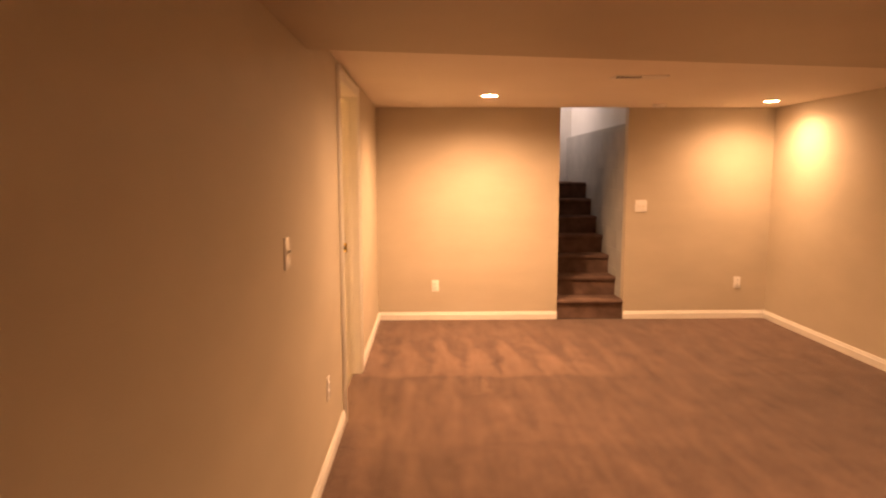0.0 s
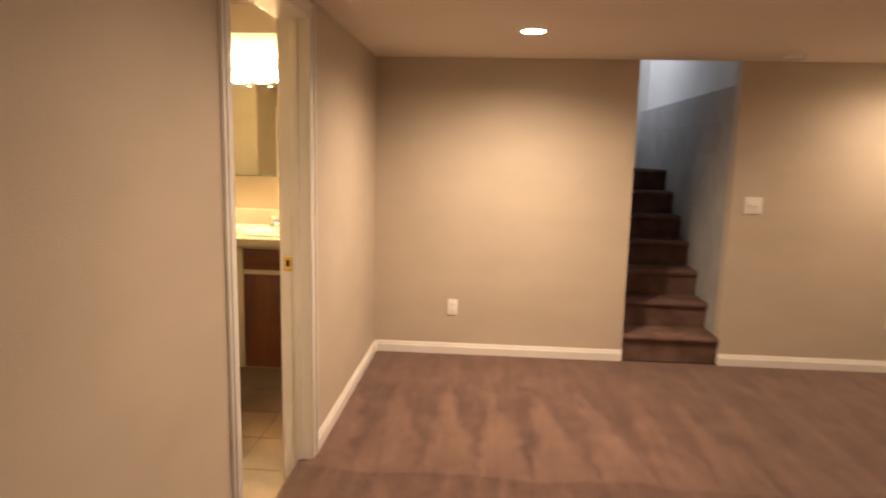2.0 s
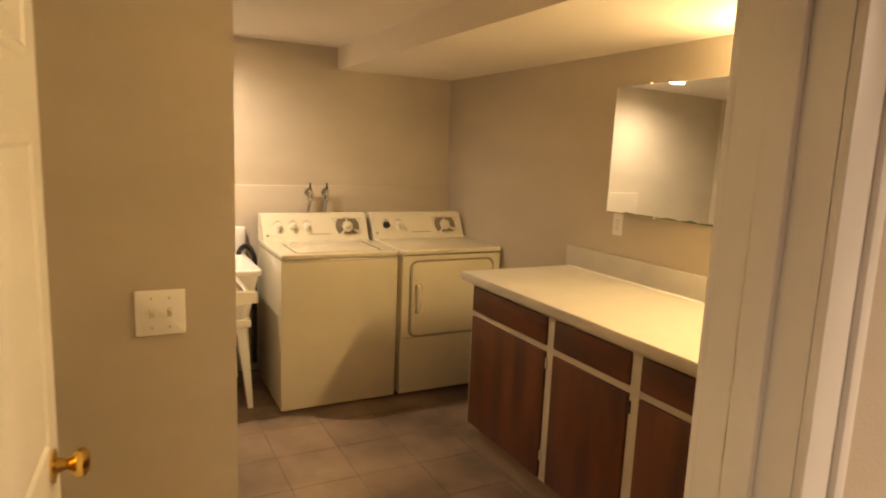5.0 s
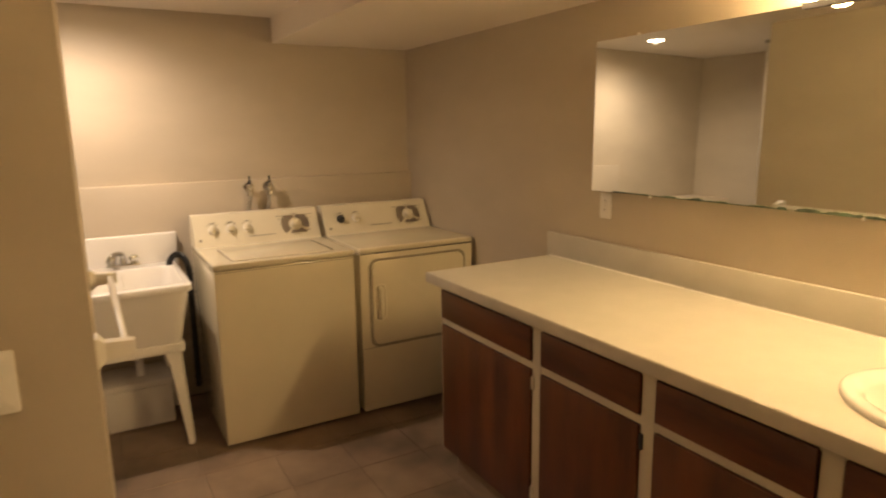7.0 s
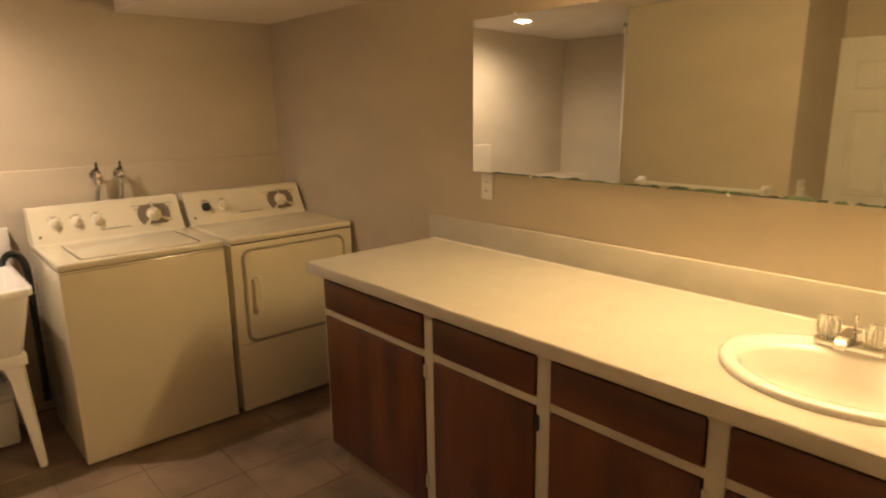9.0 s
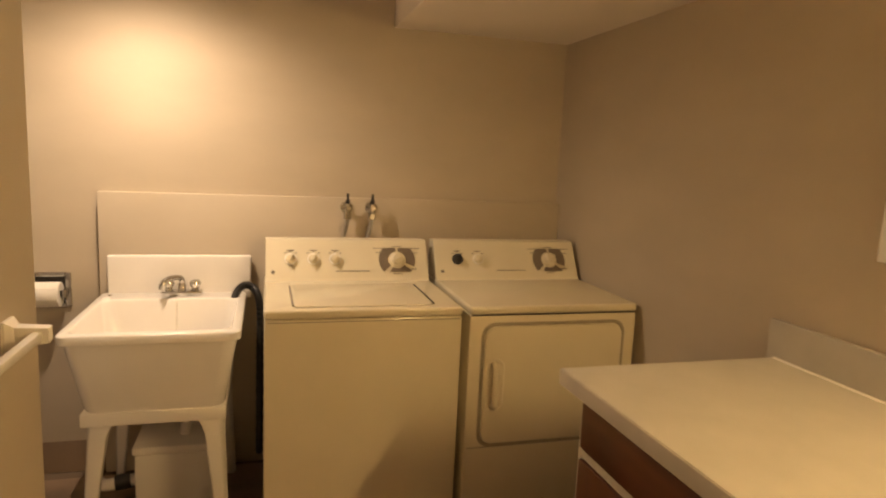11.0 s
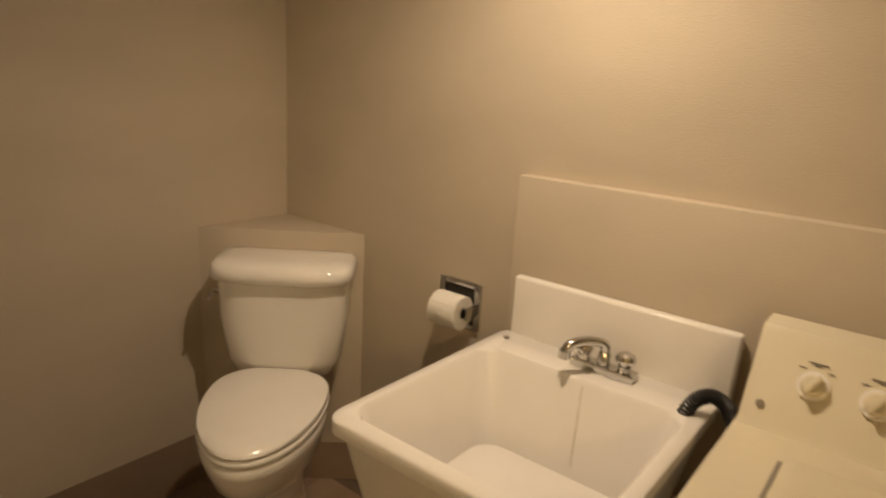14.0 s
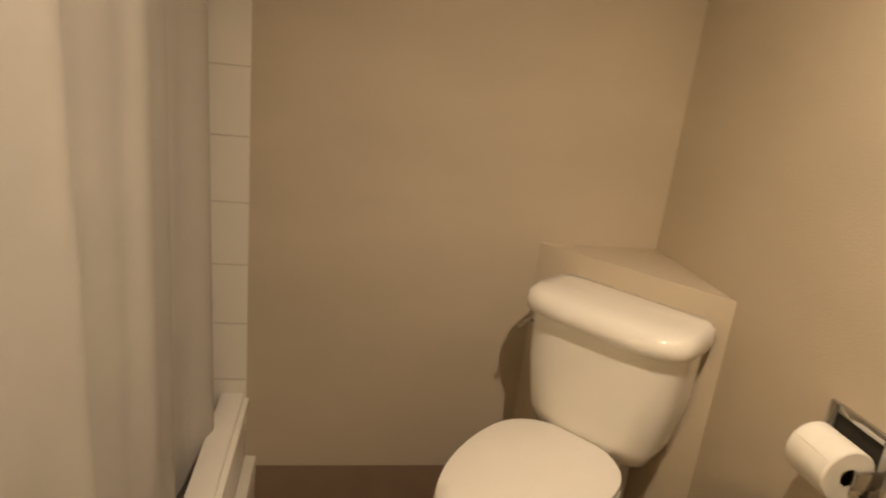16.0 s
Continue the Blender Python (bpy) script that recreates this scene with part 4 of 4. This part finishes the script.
# ---- utility sink ----


def utility_sink():
    t = thing("utility_sink", "white plastic laundry sink on four tapered legs", "sink", (0, 0, 0))
    x0, x1, y0, y1, rz = -4.02, -3.318, -2.138, -1.528, 0.764
    cx, cy, w, d = (x0 + x1) / 2, (y0 + y1) / 2, x1 - x0, y1 - y0
    bm = bmesh.new()
    rings = []
    for gx, gy, z, r, sx in ((w - 0.155, d - 0.135, 0.450, 0.05, 0), (w - 0.140, d - 0.120, 0.466, 0.05, 0), (w - 0.028, d - 0.028, rz - 0.035, 0.05, 0), (w, d, rz - 0.034, 0.045, 0), (w, d, rz - 0.006, 0.045, 0), (w - 0.012, d - 0.012, rz, 0.04, 0),
                             (w - 0.19, d - 0.060, rz, 0.05, 0.055), (w - 0.205, d - 0.075, rz - 0.010, 0.05, 0.055), (w - 0.25, d - 0.13, 0.500, 0.07, 0.05), (w - 0.34, d - 0.22, 0.478, 0.06, 0.05), (0.05, 0.05, 0.472, 0.02, 0.05)):
        rings.append([(cx + sx + a, cy + b, z) for a, b in rounded_rect(gx, gy, r)])
    loft(bm, rings)
    part("basin", bm, PLASTIC, t, smooth=45)
    bm = bmesh.new()
    back = [(cx + 0.055 - (w - 0.205) / 2 + 0.002, rz - 0.014), (cx + 0.053 - (w - 0.222) / 2 + 0.002, rz - 0.11), (cx + 0.051 - (w - 0.238) / 2 + 0.002, 0.60), (cx + 0.050 - (w - 0.25) / 2 + 0.002, 0.535)]
    loft(bm, [[(x + d, cy + 0.02 + yy * (0.8 + 0.4 * (k % 2)), z) for d, yy in ((-0.002, -0.004), (0.0006, -0.003), (0.0006, 0.003), (-0.002, 0.004))] for k, (x, z) in enumerate(back)])
    part("water_stain", bm, STAIN, t, "greyish drip stain")
    bm = boxed(x0 - 0.012, x0 + 0.022, y0 + 0.024, y1 + 0.022, rz - 0.03, 0.934, bevel=0.009, seg=3)
    part("splashback", bm, PLASTIC, t)
    bm = bmesh.new()
    lathe(bm, [(0.032, 0.479), (0.030, 0.482), (0.010, 0.480), (0.001, 0.480)], Matrix.Translation((cx + 0.05, cy, 0)))
    part("drain", bm, CHROME, t)
    for fx, sx in ((x0 + 0.115, -1), (x1 - 0.105, 1)):
        for fy, sy in ((y0 + 0.105, -1), (y1 - 0.105, 1)):
            bm = bmesh.new()
            rings = []
            for z, hw, off in ((0.450, 0.062, -0.012), (0.420, 0.060, -0.010), (0.385, 0.044, 0.0), (0.345, 0.037, 0.007), (0.12, 0.027, 0.026), (BFLOOR, 0.019, 0.042)):
                ox, oy = fx + sx * off, fy + sy * off
                rings.append([(ox - hw * (1.0 if sx > 0 else 0.6), oy - hw, z), (ox + hw * (0.45 if sx > 0 else 1.0), oy - hw * (1 if sy > 0 else 0.5), z),
                              (ox + hw * (0.45 if sx > 0 else 1.0), oy + hw * (0.5 if sy > 0 else 1), z), (ox - hw * (1.0 if sx > 0 else 0.6), oy + hw, z)])
            loft(bm, rings)
            bmesh.ops.bevel(bm, geom=bm.edges[:], offset=0.004, segments=1, affect="EDGES")
            part("leg", bm, PLASTIC, t)
    part("apron", boxed(x0 + 0.066, x1 - 0.066, y0 + 0.056, y1 - 0.056, 0.405, 0.454, bevel=0.004), PLASTIC, t)
    for yy in (y0 + 0.045,):
        part("bolt_cap", cyl(bmesh.new(), (x0 + 0.07, yy, rz - 0.001), (x0 + 0.07, yy, rz + 0.004), 0.008, seg=12), DARKGREY, t)


utility_sink()


def utility_tap():
    t = thing("utility_faucet", "chrome two-handle laundry faucet with a swivel spout", "faucet", (-3.945, -1.80, 0.764))
    part("base", boxed(-0.022, 0.022, -0.085, 0.085, 0, 0.022, bevel=0.005), CHROME, t)
    for y in (-0.055, 0.055):
        bm = bmesh.new()
        lathe(bm, [(0.018, 0.02), (0.016, 0.034), (0.020, 0.040), (0.025, 0.052), (0.022, 0.064), (0.010, 0.070), (0.001, 0.070)], Matrix.Translation((0, y, 0)), seg=16)
        part("handle", bm, CHROME, t, smooth=25)
    bm = bmesh.new()
    lathe(bm, [(0.017, 0.02), (0.016, 0.05), (0.011, 0.056), (0.011, 0.075), (0.001, 0.076)], seg=16)
    tube(bm, [(0, 0, 0.06), (0.008, -0.004, 0.078), (0.038, -0.030, 0.086), (0.074, -0.058, 0.080), (0.086, -0.068, 0.060)], 0.0125)
    part("spout", bm, CHROME, t, smooth=60)
    bm = cyl(bmesh.new(), (0.086, -0.068, 0.064), (0.087, -0.069, 0.044), 0.015, seg=14)
    part("aerator", bm, CHROME, t)


utility_tap()
hose = thing("drain_hose", "black corrugated washer drain hose hooked into the sink", "hose", (-3.86, -1.497, 0.0))
bm = bmesh.new()
tube(bm, [(-0.06, 0.03, 0.0), (-0.06, 0.032, 0.45), (-0.05, 0.032, 0.70), (-0.045, 0.010, 0.790), (-0.04, -0.030, 0.816), (-0.03, -0.068, 0.785), (-0.015, -0.088, 0.70), (-0.01, -0.094, 0.60)], 0.0150, seg=14, steps=16, ribs=0.0035)
part("corrugated_pipe", bm, BLACK, hose, smooth=15)
part("hook", cyl(bmesh.new(), (-0.011, -0.093, 0.62), (-0.009, -0.095, 0.58), 0.019, seg=16), PLASTIC, hose)

pump = thing("pump_box", "white plastic drain pump box on the floor", "pump box", (-3.86, -1.80, BFLOOR - 0.012))
part("case", boxed(-0.15, 0.15, -0.17, 0.17, 0.012, 0.24, bevel=0.012), PLASTIC, pump)
part("lid", boxed(-0.155, 0.155, -0.178, 0.178, 0.24, 0.275, bevel=0.008), PLASTIC, pump)
bm = bmesh.new()
tube(bm, [(0.05, -0.17, 0.09), (0.06, -0.23, 0.085), (0.05, -0.30, 0.07), (0.0, -0.34, 0.06)], 0.026, seg=14)
part("pipe", bm, PLASTIC, pump)
part("coupling", cyl(bmesh.new(), (0.055, -0.20, 0.088), (0.06, -0.26, 0.08), 0.034, seg=16), BLACK, pump)
bm = bmesh.new()
tube(bm, [(0.03, 0.02, 0.27), (0.03, 0.02, 0.36), (0.06, 0.0, 0.40), (0.1, 0.0, 0.43)], 0.022, seg=12)
part("standpipe", bm, PLASTIC, pump)

# ---- toilet corner ----
bm = slab([(WEST, -2.80), (WEST, SOUTH_B), (-3.70, SOUTH_B)], BFLOOR, 0.903, bevel=0.003)
solid("corner_ledge", bm, PAINT, "taupe painted corner box behind the toilet", "ledge", "structure")


def toilet():
    t = thing("toilet", "white porcelain two-piece toilet with closed lid", "toilet", (-3.835, -2.925, 0.0), 40.0)
    # own frame: x points to the front, y across
    n = 40

    def egg(a_front, a_back, b, cx, z):
        out = []
        for k in range(n):
            th = 2 * math.pi * k / n
            c, s = math.cos(th), math.sin(th)
            out.append((cx + (a_front if c > 0 else a_back) * c, b * s * (1 - 0.10 * max(c, 0)), z))
        return out

    def seat_ring(front, half, z):
        """Seat outline: round in front, with straight sides that close in to a flat back."""
        out = []
        for k in range(n):
            th = 2 * math.pi * k / n
            c, sn = math.cos(th), math.sin(th)
            if c > 0:
                out.append((0.30 + front * c, half * sn * (1 - 0.06 * c), z))
            else:
                back = front * 0.62
                out.append((0.30 - back * abs(c) ** 0.62, math.copysign(half * (0.66 + 0.34 * abs(sn) ** 1.5) * min(1.0, abs(sn) ** 0.45), sn), z))
        return out

    bm = bmesh.new()
    loft(bm, [egg(0.14, 0.22, 0.115, 0.25, BFLOOR), egg(0.14, 0.22, 0.115, 0.25, 0.02), egg(0.125, 0.20, 0.10, 0.25, 0.12), egg(0.18, 0.20, 0.12, 0.28, 0.22), egg(0.285, 0.20, 0.168, 0.305, 0.31),
              egg(0.318, 0.20, 0.186, 0.31, 0.39), egg(0.322, 0.20, 0.189, 0.31, 0.420), egg(0.312, 0.19, 0.180, 0.31, 0.428)])
    box(bm, -0.09, 0.17, -0.10, 0.10, 0.18, 0.426, bevel=0.03, seg=3)
    part("bowl", bm, CERAMIC, t, smooth=60)
    bm = bmesh.new()
    loft(bm, [seat_ring(0.325, 0.188, 0.430), seat_ring(0.330, 0.192, 0.436), seat_ring(0.328, 0.191, 0.447), seat_ring(0.318, 0.182, 0.451)])
    part("seat", bm, PLASTIC, t, smooth=60)
    bm = bmesh.new()
    loft(bm, [seat_ring(0.322, 0.186, 0.454), seat_ring(0.327, 0.190, 0.460), seat_ring(0.322, 0.187, 0.470), seat_ring(0.27, 0.15, 0.477), seat_ring(0.08, 0.05, 0.480)])
    part("lid", bm, PLASTIC, t, smooth=60)
    for y in (-0.075, 0.075):
        part("hinge_cap", cyl(bmesh.new(), (0.105, y - 0.02, 0.452), (0.105, y + 0.02, 0.452), 0.013, seg=12), PLASTIC, t)

    def bow(wb, depth_b, depth_f, z, p=0.5):
        """Tank outline with rounded corners and a bowed front."""
        pts = []
        for k in range(44):
            th = 2 * math.pi * k / 44
            c, sn = math.cos(th), math.sin(th)
            q = p if c > 0 else 0.22
            half = (depth_f - depth_b) / 2
            pts.append(((depth_f + depth_b) / 2 + half * math.copysign(abs(c) ** (q * 1.25), c), wb / 2 * math.copysign(abs(sn) ** q, sn), z))
        return pts

    bm = bmesh.new()
    loft(bm, [bow(0.29, -0.07, 0.064, 0.424), bow(0.345, -0.085, 0.092, 0.442), bow(0.388, -0.092, 0.104, 0.49), bow(0.432, -0.10, 0.119, 0.64), bow(0.440, -0.10, 0.122, 0.788)])
    part("tank", bm, CERAMIC, t, smooth=60)
    bm = bmesh.new()
    loft(bm, [bow(0.446, -0.103, 0.126, 0.772), bow(0.472, -0.108, 0.146, 0.782), bow(0.478, -0.110, 0.152, 0.806), bow(0.468, -0.106, 0.142, 0.830), bow(0.44, -0.095, 0.118, 0.841), bow(0.36, -0.06, 0.08, 0.846), bow(0.1, 0.0, 0.03, 0.848)])
    part("tank_lid", bm, CERAMIC, t, smooth=60)
    bm = cyl(bmesh.new(), (0.04, -0.205, 0.72), (0.04, -0.232, 0.72), 0.012, seg=12)
    tube(bm, [(0.04, -0.228, 0.72), (0.07, -0.232, 0.718), (0.105, -0.232, 0.712)], 0.006, seg=8)
    part("flush_lever", bm, CHROME, t, "chrome flush lever")


toilet()

tp = thing("toilet_paper_holder", "recessed chrome toilet paper holder with a roll", "paper holder", (WEST, -2.357, 0.765))
bm = bmesh.new()
for a in (-1, 1):
    box(bm, 0.0, 0.010, a * 0.070 - 0.012, a * 0.070 + 0.012, -0.078, 0.078, bevel=0.003)
    box(bm, 0.0, 0.010, -0.058, 0.058, a * 0.070 - 0.010, a * 0.070 + 0.010, bevel=0.003)
part("frame", bm, CHROME, tp)
# No hollow here: a dark plate carries the shade of the recess.
part("recess_shade", boxed(0.0005, 0.002, -0.06, 0.06, -0.062, 0.062), GAP_SHADE, tp)
part("spindle", cyl(bmesh.new(), (0.045, -0.062, -0.01), (0.045, 0.062, -0.01), 0.010, seg=12), CHROME, tp)
for a in (-0.064, 0.064):
    part("arm", boxed(0.002, 0.058, a - 0.004, a + 0.004, -0.028, 0.010, bevel=0.002), CHROME, tp)
bm = bmesh.new()
lathe(bm, [(0.018, -0.052), (0.052, -0.052), (0.055, -0.049), (0.055, 0.049), (0.052, 0.052), (0.018, 0.052), (0.018, -0.052)], Matrix.Translation((0.055, 0, -0.01)) @ Matrix.Rotation(radians(90), 4, "X"))
part("paper_roll", bm, PAPER, tp, "white toilet paper roll")
bm = bmesh.new()
loft(bm, [[(0.100 - 0.004 * k, -0.052, 0.022 - 0.012 * k), (0.100 - 0.004 * k, 0.05 - 0.006 * k, 0.022 - 0.012 * k), (0.101 - 0.004 * k, 0.05 - 0.006 * k, 0.022 - 0.012 * k), (0.101 - 0.004 * k, -0.052, 0.022 - 0.012 * k)] for k in range(4)])
part("loose_sheet", bm, PAPER, tp)

# ---- shower ----
curb = thing("shower_curb", "white tiled shower curb with a stepped cap", "shower curb", kind="structure")
part("curb_face", boxed(CURB - 0.028, CURB + 0.04, SOUTH_B + 0.001, PART_Y - 0.115, BFLOOR, 0.330, bevel=0.004), WALLTILE, curb)
part("curb_cap", boxed(CURB - 0.040, CURB + 0.045, SOUTH_B + 0.001, PART_Y - 0.115, 0.330, 0.348, bevel=0.005), PLASTIC, curb)
part("curb_rail", boxed(CURB - 0.024, CURB + 0.045, SOUTH_B + 0.001, PART_Y - 0.115, 0.348, 0.364, bevel=0.005), PLASTIC, curb)
part("curb_base", boxed(CURB - 0.062, CURB - 0.028, SOUTH_B + 0.001, PART_Y - 0.115, BFLOOR, 0.14, bevel=0.004), WHITE, curb)

pan = thing("shower_pan", "white enamelled shower pan behind the curb", "shower pan", kind="structure")
part("pan_floor", boxed(CURB + 0.042, PART_E - 0.112, SOUTH_B + 0.004, PART_Y - 0.113, BFLOOR, 0.10, bevel=0.01), CERAMIC, pan)
part("pan_rim", boxed(CURB + 0.042, CURB + 0.062, SOUTH_B + 0.004, PART_Y - 0.113, 0.10, 0.27, bevel=0.006), CERAMIC, pan)


def curtain():
    t = thing("shower_curtain", "white cloth shower curtain drawn in folds", "curtain", (CURB + 0.072, 0, 0))
    bm = bmesh.new()
    n, rows_ = 150, 10
    y0, y1 = PART_Y - 0.115, SOUTH_B + 0.045
    rings = []
    for r in range(rows_ + 1):
        f = r / rows_
        z = 2.06 - 1.80 * f
        ring = []
        for k in range(n + 1):
            u = k / n
            amp = 0.016 + 0.020 * f * (0.6 + 0.4 * math.sin(u * 9))
            ring.append((amp * (math.sin(u * 21 + 1.3 * math.sin(u * 6) + 0.4 * f) + 0.22 * math.sin(u * 47 + 2 * f)), y0 + (y1 - y0) * (u + 0.02 * math.sin(u * 21 + f)), z))
        rings.append(ring)
    loft(bm, rings, cap=False, closed=False)
    bmesh.ops.solidify(bm, geom=bm.faces[:], thickness=0.0015)
    part("cloth", bm, CLOTH, t, smooth=80)
    part("rod", cyl(bmesh.new(), (0, PART_Y - 0.112, 2.085), (0, SOUTH_B + 0.002, 2.085), 0.012, seg=14), CHROME, t)
    for k in range(9):
        yy = y0 + (y1 - y0) * (k + 0.5) / 9
        bm = bmesh.new()
        tube(bm, [(0.017 * math.cos(a), yy, 2.078 + 0.020 * math.sin(a)) for a in [radians(40 * i) for i in range(10)]], 0.0018, seg=6, steps=2)
        part("ring", bm, PLASTIC, t)


curtain()
tiled = tagged(thing("wall_tiles", "white square shower wall tiles", "wall tiles", kind="structure"))
tile_mesh = mesh_of("tile", boxed(-0.0910, 0.0910, 0.0, 0.0028, -0.0910, 0.0910, bevel=0.0008, seg=1), WALLTILE)
backing = part("grout_bed", boxed(CURB - 0.03, CURB + 0.87, SOUTH_B + 0.0005, SOUTH_B + 0.003, 0.28, 2.10), WALLGROUT, tiled)
for i in range(5):
    for j in range(10):
        ob = new("tile", tile_mesh)
        ob.parent = tiled
        ob.matrix_local = Matrix.Translation((CURB - 0.03 + 0.0915 + 0.185 * i, SOUTH_B + 0.002, 0.319 + 0.185 * j))

# ---- towel bar ----
towel = thing("towel_bar", "white painted square towel bar on two posts", "towel bar", (0, PART_Y, 1.015))
for x in (-1.64, -2.46):
    bm = bmesh.new()
    loft(bm, [[(x + a * s, y, b * s2) for a, b in ((-1, -1), (1, -1), (1, 1), (-1, 1))] for s, s2, y in ((0.028, 0.034, 0.0), (0.028, 0.034, 0.006), (0.017, 0.020, 0.020), (0.015, 0.017, 0.078), (0.014, 0.016, 0.082))])
    part("post", bm, WHITE, towel, smooth=20)
part("bar", boxed(-2.46, -1.64, 0.052, 0.070, -0.010, 0.010, bevel=0.003), WHITE, towel)

# ---- floor tiles ----
SIZE = 0.33
ft = mesh_of("floor_tile", boxed(-SIZE / 2 + 0.0012, SIZE / 2 - 0.0012, -SIZE / 2 + 0.0012, SIZE / 2 - 0.0012, -0.005, 0.0, bevel=0.0012, seg=1), TILE)
for i in range(13):
    for j in range(10):
        x, y = -0.056 - SIZE / 2 - SIZE * i, NORTH_B - SIZE / 2 - SIZE * j
        if x < WEST - 0.02 or y < SOUTH_B - 0.02:
            continue
        ob = new("floor_tile", ft)
        ob.parent = bath_floor
        ob.matrix_local = Matrix.Translation((x, y, BFLOOR))

# ---- painted blocks of the stair wall ----
block_wall = bpy.data.objects["wall_stair_block"]
block_mesh = mesh_of("block", boxed(-0.005, 0.0, 0.002, 0.398, 0.002, 0.198, bevel=0.002, seg=1), CONCRETE)
for j in range(9):
    for i in range(7):
        y = 0.11 + 0.40 * i - (0.20 if j % 2 else 0.0)
        if y < 0.10 or y + 0.40 > BACK:
            continue
        ob = new("block", block_mesh)
        ob.parent = block_wall
        ob.matrix_local = Matrix.Translation((STAIR_R + 0.0005, y, 0.06 + 0.20 * j))
